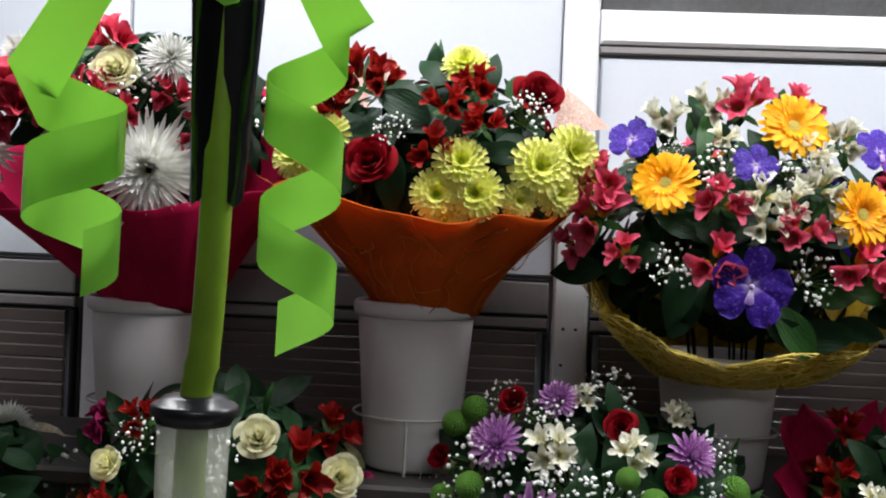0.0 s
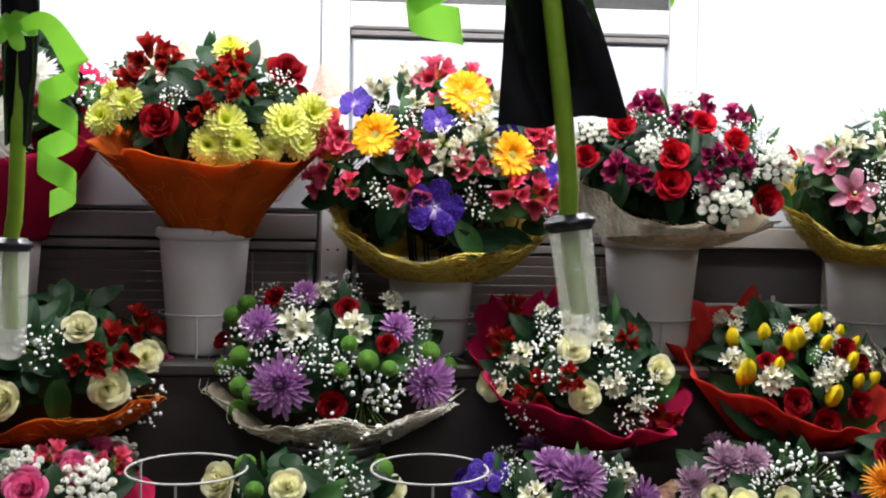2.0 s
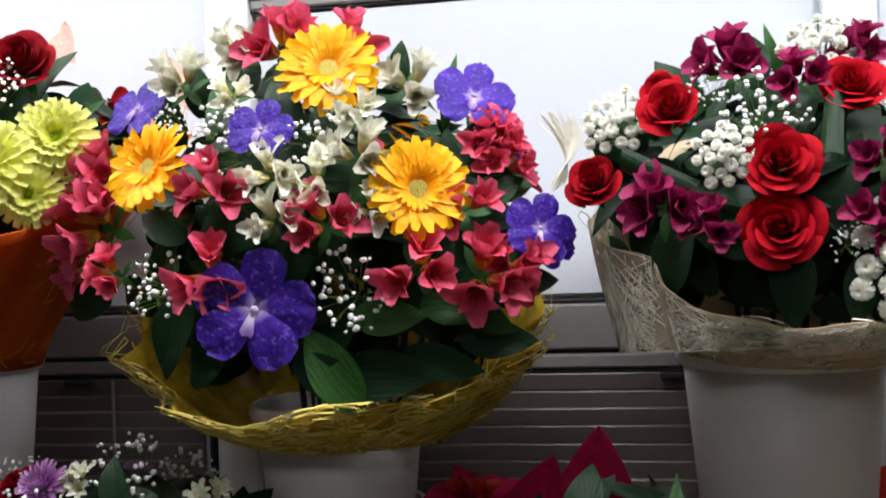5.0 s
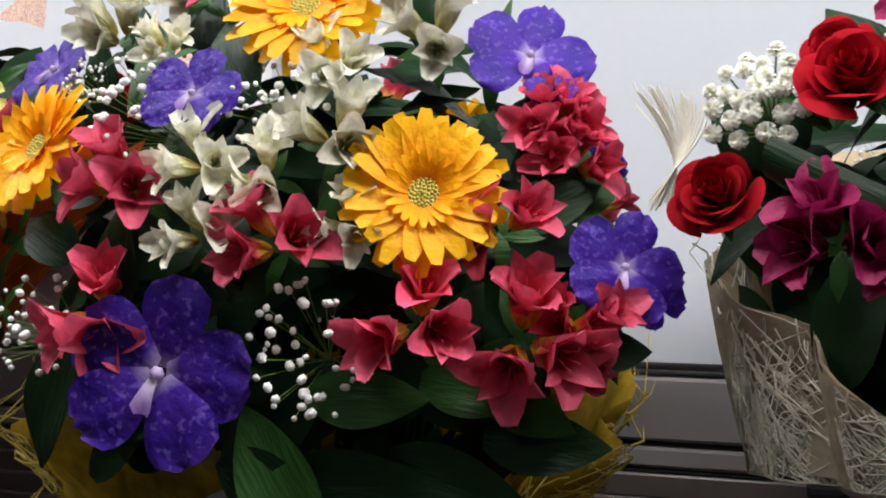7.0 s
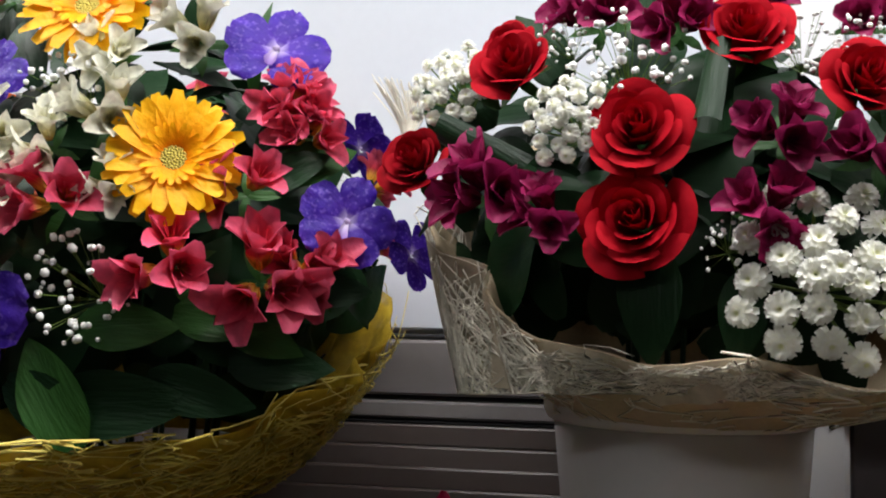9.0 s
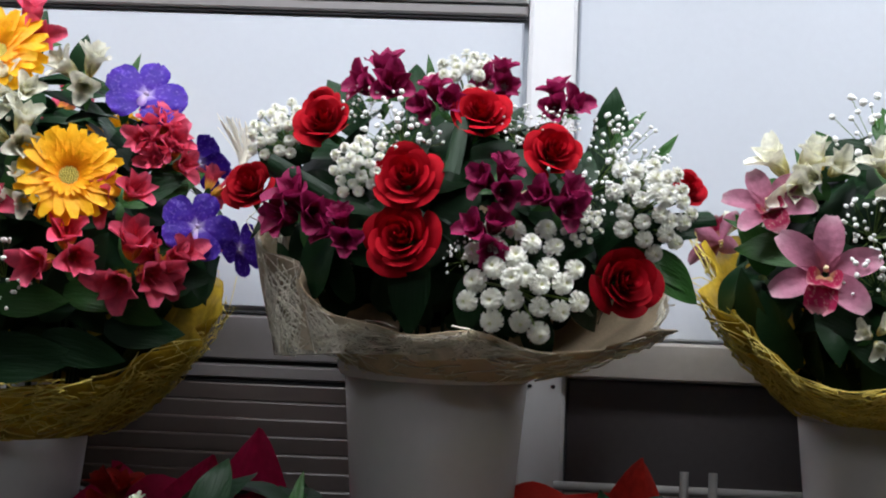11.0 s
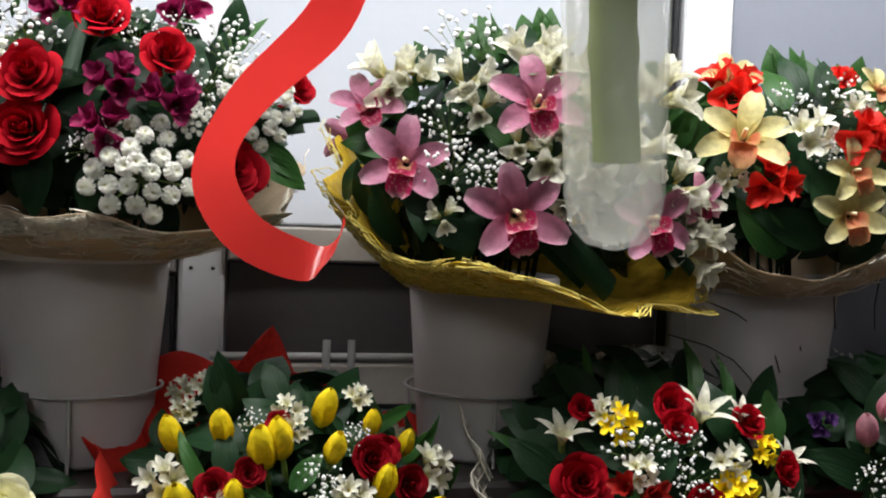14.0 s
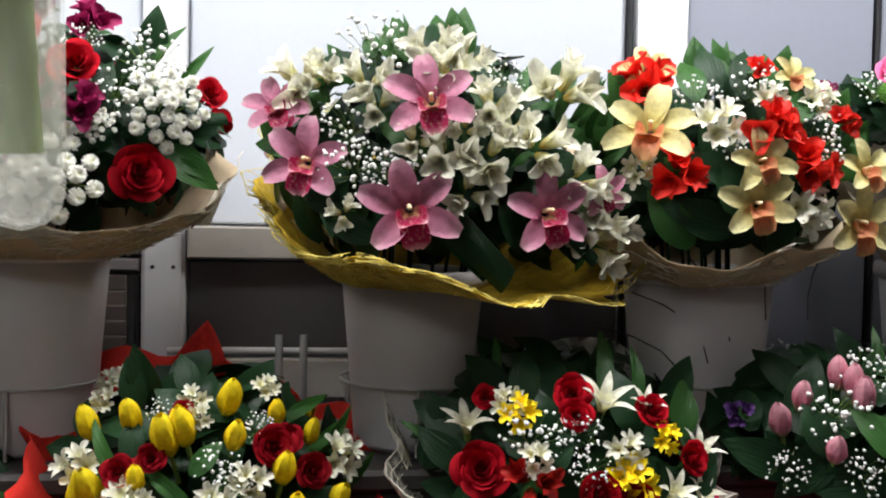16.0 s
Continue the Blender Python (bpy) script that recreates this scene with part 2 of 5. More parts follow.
M["pvc"] = plain("white_plastic_profile", (0.8, 0.81, 0.83), 0.3, 0.03, 5)
M["sill"] = plain("cream_sill", (0.55, 0.52, 0.47), 0.4, 0.12, 5, 0.1)
M["band"] = plain("grey_band", (0.25, 0.235, 0.235), 0.4, 0.1, 4)
M["blind"] = plain("taupe_blind_slat", (0.155, 0.13, 0.12), 0.33, 0.12, 6)
# Lower panel grey, darkened in its colour for shade behind the bouquets.
M["panel_dark"] = plain("shade_darkened_panel", (0.1, 0.09, 0.095), 0.3, 0.2, 4)
M["gasket_and_shade"] = plain("black_gasket", (0.012, 0.012, 0.014), 0.6)
M["glass_dark"] = plain("smoked_glass", (0.1, 0.1, 0.1), 0.08, 0.3, 7)
M["step"] = plain("dark_step_board", (0.03, 0.026, 0.024), 0.6, 0.3, 6, 0.2)
# Kept dark so that the unseen walls and floor bounce little light.
M["wall_unseen"] = plain("unseen_dark_wall", (0.16, 0.15, 0.15), 0.6, 0.15, 3)
M["floor"] = plain("unseen_dark_floor", (0.12, 0.11, 0.1), 0.4, 0.15, 2)
M["ceiling"] = plain("ceiling_white", (0.7, 0.7, 0.7), 0.8, 0.05, 2)
M["ribbon_green"] = petal_mat("green_satin_ribbon", [(0, (0.32, 0.82, 0.06)), (1, (0.36, 0.85, 0.1))], gloss=0.9, rough=0.14, through_light=0.45, veins=0.04)
M["ribbon_red"] = petal_mat("red_satin_ribbon", [(0, (0.93, 0.045, 0.04)), (1, (0.95, 0.06, 0.05))], gloss=0.35, rough=0.22, through_light=0.45, veins=0.04)
M["film_black"] = plain("black_film", (0.006, 0.006, 0.008), 0.14, 0.3, 10, 0.9, grain=30)
M["rubber"] = plain("black_rubber_cap", (0.012, 0.013, 0.018), 0.3, 0.2, 20)
M["stalk"] = plain("orchid_stalk", (0.2, 0.32, 0.02), 0.35, 0.25, 25, 0.1)


def clear_mat(name, color, alpha, rough):
    m, t, b = nodes_of(name)
    b.inputs["Base Color"].default_value = (*color, 1)
    b.inputs["Roughness"].default_value = rough
    tp, ms = t.nodes.new("ShaderNodeBsdfTransparent"), t.nodes.new("ShaderNodeMixShader")
    co, nz, mr = t.nodes.new("ShaderNodeTexCoord"), t.nodes.new("ShaderNodeTexNoise"), t.nodes.new("ShaderNodeMapRange")
    nz.inputs["Scale"].default_value = 25
    mr.inputs["To Min"].default_value, mr.inputs["To Max"].default_value = alpha - 0.06, alpha + 0.06
    t.links.new(co.outputs["Object"], nz.inputs["Vector"])
    t.links.new(nz.outputs["Fac"], mr.inputs["Value"])
    t.links.new(mr.outputs[0], ms.inputs[0])
    t.links.new(tp.outputs[0], ms.inputs[1])
    tl, m2 = t.nodes.new("ShaderNodeBsdfTranslucent"), t.nodes.new("ShaderNodeMixShader")
    tl.inputs[0].default_value = (*color, 1)
    m2.inputs[0].default_value = 0.5
    t.links.new(b.outputs[0], m2.inputs[1])
    t.links.new(tl.outputs[0], m2.inputs[2])
    t.links.new(m2.outputs[0], ms.inputs[2])
    t.links.new(ms.outputs[0], t.nodes["Material Output"].inputs[0])
    return m


M["tube"] = clear_mat("frosted_tube_plastic", (0.95, 0.97, 0.88), 0.24, 0.12)
M["cello"] = clear_mat("clear_cellophane", (0.85, 0.87, 0.9), 0.3, 0.12)

# Glow for the housings of the assumed lamps.
glow = bpy.data.materials.new("lamp_diffuser")
glow.use_nodes = True
glow.node_tree.nodes["Principled BSDF"].inputs["Emission Color"].default_value = (0.95, 0.98, 1, 1)
glow.node_tree.nodes["Principled BSDF"].inputs["Emission Strength"].default_value = 6
M["glow"] = glow


# mesh helpers
rng = random.Random(7)


class Geo:
    """Points, faces, run along the petal and material numbers of one mesh."""

    def __init__(self):
        self.v, self.f, self.s, self.m = [], [], [], []

    def grid(self, rows, runs, mi=0, wrap=False):
        o = len(self.v)
        n = len(rows[0])
        for row, r in zip(rows, runs):
            self.v += [tuple(p) for p in row]
            self.s += [r] * n
        for i in range(len(rows) - 1):
            for j in range(n if wrap else n - 1):
                k = (j + 1) % n
                self.f.append((o + i * n + j, o + i * n + k, o + (i + 1) * n + k, o + (i + 1) * n + j))
                self.m.append(mi)

    def ball(self, c, r, mi=0, run=0.5, squash=1.0):
        o = len(self.v)
        for p in ICO_V:
            self.v.append((c[0] + p[0] * r, c[1] + p[1] * r, c[2] + p[2] * r * squash))
            self.s.append(run)
        for t in ICO_F:
            self.f.append(tuple(o + i for i in t))
            self.m.append(mi)

    def stick(self, a, b, r, mi=0, sides=3, r2=None):
        a, b = Vector(a), Vector(b)
        d = (b - a).normalized()
        u = d.orthogonal().normalized()
        w = d.cross(u)
        ring = [(math.cos(k * 2 * math.pi / sides), math.sin(k * 2 * math.pi / sides)) for k in range(sides)]
        self.grid([[p + (u * c + w * s) * q for c, s in ring] for p, q in ((a, r), (b, r if r2 is None else r2))], (0.2, 0.6), mi, True)

    def mesh(self, name, mats, smooth=True):
        me = bpy.data.meshes.new(name)
        me.from_pydata(self.v, [], self.f)
        at = me.attributes.new("run", "FLOAT", "POINT")
        at.data.foreach_set("value", self.s)
        for m in mats:
            me.materials.append(m)
        me.polygons.foreach_set("material_index", self.m)
        me.polygons.foreach_set("use_smooth", [smooth] * len(self.f))
        me.update()
        return me


_g = (1 + 5 ** 0.5) / 2
ICO_V = [Vector(p).normalized() for p in ((-1, _g, 0), (1, _g, 0), (-1, -_g, 0), (1, -_g, 0), (0, -1, _g), (0, 1, _g),
                                          (0, -1, -_g), (0, 1, -_g), (_g, 0, -1), (_g, 0, 1), (-_g, 0, -1), (-_g, 0, 1))]
ICO_F = ((0, 11, 5), (0, 5, 1), (0, 1, 7), (0, 7, 10), (0, 10, 11), (1, 5, 9), (5, 11, 4), (11, 10, 2), (10, 7, 6), (7, 1, 8),
         (3, 9, 4), (3, 4, 2), (3, 2, 6), (3, 6, 8), (3, 8, 9), (4, 9, 5), (2, 4, 11), (6, 2, 10), (8, 6, 7), (9, 8, 1))


def width_at(shape, s):
    if shape == "round":
        return math.sin(math.pi * min(1, 0.12 + 0.8 * s)) ** 0.6 * (0.45 + 0.75 * s) if s < 0.999 else 0.3
    if shape == "point":
        return max(0.02, math.sin(math.pi * (0.08 + 0.92 * s)) ** 0.8)
    if shape == "strap":
        return 0.55 + 0.45 * math.sin(math.pi * s) if s < 0.93 else 0.45
    if shape == "tulip":
        return max(0.03, math.sin(math.pi * (0.14 + 0.84 * s)) ** 0.75)
    if shape == "oval":
        return max(0.22, math.sin(math.pi * (0.1 + 0.83 * s)) ** 0.75) * (0.62 + 0.42 * s)
    if shape == "spoon":
        return 0.28 + 0.72 * s ** 1.4 if s < 0.9 else 0.55
    return 1 - 0.5 * s


def petal(geo, turn, length, width, a0, a1, shape="round", cup=0.0, ruffle=0.0, base=0.0, lift=0.0, nu=6, nv=4, mi=0, waves=3, twist=0.0):
    """One petal: it leaves the axis at a0 degrees from it and bends to a1; cup lifts its edges, ruffle waves its rim."""
    rows, runs = [], []
    r, z = base, lift
    ph = rng.random() * 6.28
    ct, st = math.cos(turn), math.sin(turn)
    for i in range(nu + 1):
        s = i / nu
        a = radians(a0 + (a1 - a0) * s)
        if i:
            r += math.sin(a) * length / nu
            z += math.cos(a) * length / nu
        w = width * width_at(shape, s)
        row = []
        for j in range(nv + 1):
            e = 2 * j / nv - 1
            k = cup * w * e * e + ruffle * s * math.sin(waves * e * 2 + ph + 5 * s) * width
            tx = w * 0.5 * e
            nx, nz = -math.cos(a), math.sin(a)
            px, py, pz = r + nx * k, tx, z + nz * k + twist * e * s * width
            row.append((px * ct - py * st, px * st + py * ct, pz))
        rows.append(row)
        runs.append(s)
    geo.grid(rows, runs, mi)


# blooms, each about one unit across, facing +z; a list of (part name, mesh)
def shell(g, turn, span, r, h, tilt, roll, z0, mi=0, nu=8, nv=8):
    """One cupped rose petal: a curved shell round the axis whose rim rolls outwards."""
    rows, runs = [], []
    ph = rng.random() * 6
    for i in range(nu + 1):
        s = i / nu
        row = []
        for j in range(nv + 1):
            e = 2 * j / nv - 1
            hh = h * (1 - 0.28 * abs(e) ** 2.2) * (1 + 0.03 * math.sin(4 * e + ph))
            rr = r * (0.3 + 0.7 * math.sin(s * 1.571) ** 0.8) + math.tan(tilt) * hh * s * s + roll * s ** 5 * (1 - 0.4 * e * e) + 0.018 * e
            zz = z0 + hh * s * math.cos(tilt * 0.7) - roll * 0.75 * s ** 7 + 0.008 * math.sin(5 * e + ph + 3 * s)
            a = turn + e * span * (0.45 + 0.55 * math.sin(min(1, 0.15 + s) * 1.571))
            row.append((rr * math.cos(a), rr * math.sin(a), zz))
        rows.append(row)
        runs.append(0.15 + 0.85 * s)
    g.grid(rows, runs, mi)


def rose(mat):
    g = Geo()
    t0 = 0.0
    for n, r, h, tilt, roll, z0 in ((2, 0.03, 0.38, 0.0, 0.0, -0.16), (3, 0.062, 0.4, 0.0, 0.006, -0.19), (3, 0.1, 0.41, 0.03, 0.014, -0.21), (4, 0.145, 0.42, 0.06, 0.03, -0.24),
                                    (4, 0.195, 0.42, 0.09, 0.045, -0.27), (5, 0.25, 0.41, 0.14, 0.06, -0.29), (5, 0.3, 0.37, 0.22, 0.085, -0.3)):
        t0 += 0.7
        for k in range(n):
            shell(g, t0 + k * 6.283 / n + rng.uniform(-.15, .15), 3.5 / n * rng.uniform(.95, 1.12), r * rng.uniform(.95, 1.05), h * rng.uniform(.94, 1.06), tilt + rng.uniform(-.03, .05), roll * rng.uniform(.6, 1.4), z0)
    petal_green(g, 5, 0.4, 1)
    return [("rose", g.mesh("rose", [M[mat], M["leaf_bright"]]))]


def petal_green(g, n, r, mi):
    for i in range(n):
        petal(g, i * 6.28 / n, r, 0.14, 60, 110, "point", lift=-0.34, nu=3, nv=2, mi=mi)


def gerbera():
    g = Geo()
    for ring, (n, ln, a, z) in enumerate(((20, 0.45, 88, 0.0), (20, 0.42, 78, 0.02), (22, 0.2, 62, 0.035))):
        for i in range(n):
            petal(g, (i + 0.5 * ring) * 6.283 / n + rng.uniform(-.05, .05), ln * rng.uniform(.92, 1.05), 0.14 if ring < 2 else 0.06, a - 14, a + rng.uniform(-4, 14), "strap", cup=0.12, base=0.07, lift=z, nu=5, nv=2, twist=rng.uniform(-.2, .2))
    c = Geo()
    for i in range(60):
        r, t = 0.1 * (i / 60) ** 0.5, i * 2.4
        c.ball((r * math.cos(t), r * math.sin(t), 0.05 - r * 0.1), 0.016, squash=1.6)
    return [("gerbera", g.mesh("gerbera", [M["gerbera"]])), ("flower_centre", c.mesh("gerbera_centre", [M["gerbera_eye"]]))]


def spider(mat, n=150, shape="point", w=0.06):
    g = Geo()
    for i in range(n):
        q = i / n
        petal(g, i * 2.4, 0.5 * (0.55 + 0.5 * q) * rng.uniform(.85, 1.1), w * rng.uniform(.8, 1.2), 12 + 75 * q, 20 + 95 * q + rng.uniform(-22, 18), shape, cup=0.3, base=0.03 + .03 * q, lift=0.08 - 0.1 * q, nu=5, nv=2)
    return [("chrysanthemum", g.mesh("chrysanthemum", [M[mat]]))]


def mum(mat):
    g = Geo()
    n = 110
    for i in range(n):
        q = i / n
        petal(g, i * 2.4, 0.2 + 0.33 * q * rng.uniform(.85, 1.1), 0.06 + 0.06 * q, 2 + 70 * q, -25 + 125 * q ** 1.3, "strap", cup=0.35, base=0.02 + 0.06 * q, lift=0.05 - 0.16 * q, nu=5, nv=2)
    return [("chrysanthemum", g.mesh("chrysanthemum", [M[mat]]))]


def daisy_mum():
    g = Geo()
    for ring in range(4):
        n = 20 - 2 * ring
        for i in range(n):
            petal(g, (i + 0.5 * ring) * 6.283 / n, 0.46 - 0.07 * ring, 0.17, 86 - 17 * ring, 92 - 19 * ring + rng.uniform(-10, 10), "spoon", cup=0.3, base=0.05, lift=0.02 * ring, nu=4, nv=2)
    c = Geo()
    for i in range(34):
        r, t = 0.12 * (i / 34) ** 0.5, i * 2.4
        c.ball((r * math.cos(t), r * math.sin(t), 0.09 - r * 0.2), 0.024)
    return [("chrysanthemum", g.mesh("chrysanthemum", [M["lemon"]])), ("flower_centre", c.mesh("mum_centre", [M["lime_eye"]]))]


def lily_bloom(mat, slim=1.0):
    """Three small open trumpets of six petals on one stalk."""
    g = Geo()
    parts = []
    for k in range(3):
        t = k * 2.1 + rng.uniform(-.4, .4)
        h = Geo()
        for i in range(6):
            inner = i % 2
            petal(h, i * 1.047 + rng.uniform(-.08, .08), 0.55 * rng.uniform(.92, 1.06), (0.4 if not inner else 0.29) * slim, 2, 14 + 52 * slim + rng.uniform(-18, 18) - 20 * inner, "point" if inner else "oval", cup=0.3, ruffle=0.04, base=0.015, lift=-0.2, nu=7, nv=4)
        for i in range(5):
            a = i * 1.257
            h.stick((0, 0, -.1), (0.07 * math.cos(a), 0.07 * math.sin(a), 0.2), 0.008, 0)
        m = Matrix.Translation((0.2 * math.cos(t), 0.2 * math.sin(t), 0)) @ Matrix.Rotation(0.62, 4, Vector((-math.sin(t), math.cos(t), 0))) @ Matrix.Rotation(rng.random() * 3, 4, "Z")
        o = len(g.v)
        g.v += [tuple(m @ Vector(p)) for p in h.v]
        g.s += h.s
        g.f += [tuple(o + i for i in q) for q in h.f]
        g.m += h.m
    petal_green(g, 4, 0.4, 1)
    return [("alstroemeria", g.mesh("alstroemeria", [M[mat], M["leaf_bright"]]))]


def vanda():
    g = Geo()
    for i, (t, w) in enumerate(((1.57, .42), (0.25, .52), (2.89, .52), (-0.85, .46), (-2.29, .46))):
        petal(g, t, 0.47, w, 70, 96, "round", cup=-0.04, ruffle=0.05, base=0.03, lift=0.01 * i, nu=7, nv=6)
    c = Geo()
    petal(c, -1.57, 0.22, 0.14, 50, 100, "spoon", cup=0.4, lift=0.03)
    c.ball((0, 0, 0.05), 0.04)
    return [("orchid", g.mesh("blue_orchid", [M["vanda"]])), ("lip", c.mesh("blue_orchid_lip", [M["vanda_lip"]]))]


def cymbidium(mat, lip):
    g = Geo()
    for t in (1.57, 0.45, 2.69, -0.62, -2.52):
        petal(g, t + rng.uniform(-.1, .1), 0.53 * rng.uniform(.93, 1.05), 0.33, 50, 92 + rng.uniform(-14, 20), "oval", cup=0.22, ruffle=0.02, base=0.03, nu=8, nv=4)
    c = Geo()
    for t in (-2.3, -0.84):
        petal(c, t, 0.27, 0.24, 20, 50, "round", cup=0.4, base=0.05, lift=0.0)
    petal(c, -1.57, 0.4, 0.34, 30, 120, "round", cup=0.25, ruffle=0.08, base=0.04, lift=0.03)
    k = Geo()
    k.stick((0, 0.04, 0), (0, 0.02, 0.19), 0.03, 0, 6, 0.022)
    k.ball((0, 0.015, 0.2), 0.03)
    return [("orchid", g.mesh("orchid", [M[mat]])), ("lip", c.mesh("orchid_lip", [M[lip]])), ("column", k.mesh("orchid_column", [M["column"]]))]


def freesia(mat):
    g = Geo()
    for k in range(4):
        t = k * 1.6 + rng.uniform(-.3, .3)
        h = Geo()
        for i in range(6):
            petal(h, i * 1.047, 0.5, 0.22, 4, 64 + rng.uniform(-14, 14), "point" if i % 2 else "spoon", cup=0.25, ruffle=0.03, base=0.012, lift=-0.2, nu=6, nv=4)
        m = Matrix.Translation((0.24 * math.cos(t), 0.24 * math.sin(t), -.03 * k)) @ Matrix.Rotation(0.5, 4, Vector((-math.sin(t), math.cos(t), 0)))
        o = len(g.v)
        g.v += [tuple(m @ Vector(p)) for p in h.v]
        g.s += h.s
        g.f += [tuple(o + i for i in q) for q in h.f]
        g.m += h.m
    return [("freesia", g.mesh("freesia", [M[mat]]))]


def tulip(mat):
    g = Geo()
    for i in range(6):
        petal(g, i * 1.047 + 0.1, 0.98, 0.46, 46 if i % 2 else 50, -38 + rng.uniform(-3, 5), "tulip", cup=0.22, base=0.03 + .015 * (i % 2), lift=-0.45, nu=9, nv=4)
    g.stick((0, 0, -1.1), (0, 0, -.42), 0.05, 1, 6)
    return [("tulip", g.mesh("tulip", [M[mat], M["stem"]]))]


def lily():
    g = Geo()
    for i in range(6):
        petal(g, i * 1.047, 0.85, 0.21, 2, 75 + rng.uniform(-12, 12), "point", cup=0.2, base=0.03, lift=-0.5, nu=9, nv=3)
    g.stick((0, 0, -1.0), (0, 0, -.4), 0.05, 1, 6, .08)
    return [("lily", g.mesh("lily", [M["alst_white"], M["stem"]]))]


def gyp():
    g = Geo()
    for i in range(52):
        d = Vector((rng.gauss(0, 1), rng.gauss(0, 1), abs(rng.gauss(0, .8)))).normalized() * 0.5 * rng.random() ** 0.4
        p = (d.x, d.y, d.z * 0.7 - 0.1)
        r = rng.uniform(.018, .043)
        for q in range(2):
            g.ball((p[0] + rng.uniform(-.3, .3) * r, p[1] + rng.uniform(-.3, .3) * r, p[2]), r * rng.uniform(.7, 1))
        if i % 2:
            g.stick((0, 0, -.55), p, 0.004, 1)
    return [("gypsophila", g.mesh("gypsophila", [M["gyp"], M["stem"]]))]


def buttons():
    g = Geo()
    for i in range(25):
        r, t = 0.45 * (i / 25) ** 0.5, i * 2.4
        c = Vector((r * math.cos(t), r * math.sin(t), 0.1 * rng.random() + 0.12 - r * 0.5))
        h = Geo()
        q = rng.uniform(0.86, 1.06)
        for n, ln, a, z in ((11, 0.078, 104, -0.008), (10, 0.068, 84, 0.012), (7, 0.052, 66, 0.03), (5, 0.034, 48, 0.042)):
            for k in range(n):
                petal(h, (k + 0.5 * (n % 2)) * 6.283 / n + rng.uniform(-.1, .1), ln * q, 0.06 * q, a - 18, a + rng.uniform(2, 22), "spoon", cup=0.25, base=0.008, lift=z, nu=3, nv=2)
        mm = Matrix.Translation(c) @ Matrix.Rotation(r * 1.5, 4, Vector((-math.sin(t), math.cos(t), 0)))
        o = len(g.v)
        g.v += [tuple(mm @ Vector(p)) for p in h.v]
        g.s += h.s
        g.f += [tuple(o + jj for jj in q) for q in h.f]
        g.m += h.m
        g.stick((0, 0, -.5), c, 0.01, 1)
    return [("button_chrysanthemum", g.mesh("button_chrysanthemum", [M["button"], M["stem"]]))]


def santini():
    g = Geo()
    for i in range(120):
        t, q = i * 2.4, i / 120
        a = q * 2.0
        g.ball((0.43 * math.sin(a) * math.cos(t), 0.43 * math.sin(a) * math.sin(t), 0.36 * math.cos(a)), 0.075)
    return [("button_chrysanthemum", g.mesh("green_button", [M["santini"]]))]


def leaf(mat="leaf", w=0.5, bend=25, n=10):
    g = Geo()
    rows, runs = [], []
    for i in range(n + 1):
        s = i / n
        ww = w * max(0.01, math.sin(math.pi * (0.04 + 0.96 * s) ** 0.8)) ** 0.85
        z = -bend / 90 * (s - 0.4) ** 2
        rows.append([(s - 0.5, 0.5 * e * ww, z + 0.1 * abs(e) * ww + 0.012 * math.sin(9 * s + 3 * e)) for e in (-1, -.5, 0, .5, 1)])
        runs.append(s)
    g.grid(rows, runs)
    return [("leaf", g.mesh("leaf", [M[mat]]))]


def leaf_curl():
    """A broad glossy leaf rolled over on itself."""
    g = Geo()
    rows, runs = [], []
    for i in range(15):
        s = i / 14
        a = -0.6 + 4.6 * s
        r = 0.16 + 0.03 * s
        rows.append([(e * 0.5 * (1 - 0.25 * s), r * math.sin(a) * (1 - .12 * e), r * math.cos(a) + 0.03 * e) for e in (-1, -.6, -.2, .2, .6, 1)])
        runs.append(s)
    g.grid(rows, runs)
    return [("leaf", g.mesh("rolled_leaf", [M["leaf"]]))]


KINDS = dict(rose_red=lambda: rose("red"), rose_dark=lambda: rose("dark"), rose_white=lambda: rose("cream"), rose_pink=lambda: rose("hotpink"),
             gerbera=gerbera, spider_white=lambda: spider("white"), spider_orange=lambda: spider("orange", 100), chrys_purple=lambda: mum("purple"),
             chrys_mauve=lambda: mum("mauve"), chrys_yellow=daisy_mum, vanda=vanda, cym_pink=lambda: cymbidium("cym_pink", "lip_pink"),
             cym_yellow=lambda: cymbidium("cym_yellow", "lip_yellow"), carnation=lambda: lily_bloom("carnation", 1.05), freesia=lambda: freesia("alst_white"),
             freesia_yellow=lambda: freesia("yellow"), tulip_yellow=lambda: tulip("yellow"), tulip_pink=lambda: tulip("tulip_pink"), lily=lily,
             gyp=gyp, buttons=buttons, santini=santini, leaf=leaf, leaf_dark=lambda: leaf("leaf", 0.45, 20), leaf_bright=lambda: leaf("leaf_bright"), leaf_long=lambda: leaf("leaf_bright", 0.2, 40), leaf_curl=leaf_curl,
             alst_red=lambda: lily_bloom("alst_red", 0.85), alst_pink=lambda: lily_bloom("alst_pink", 0.82), alst_orange=lambda: lily_bloom("alst_orange", 0.78),
             alst_white=lambda: lily_bloom("alst_white", 0.74), alst_maroon=lambda: lily_bloom("alst_maroon"), alst_violet=lambda: lily_bloom("alst_violet"))
BLOOMS = {k: [v() for _ in range(3)] for k, v in KINDS.items()}
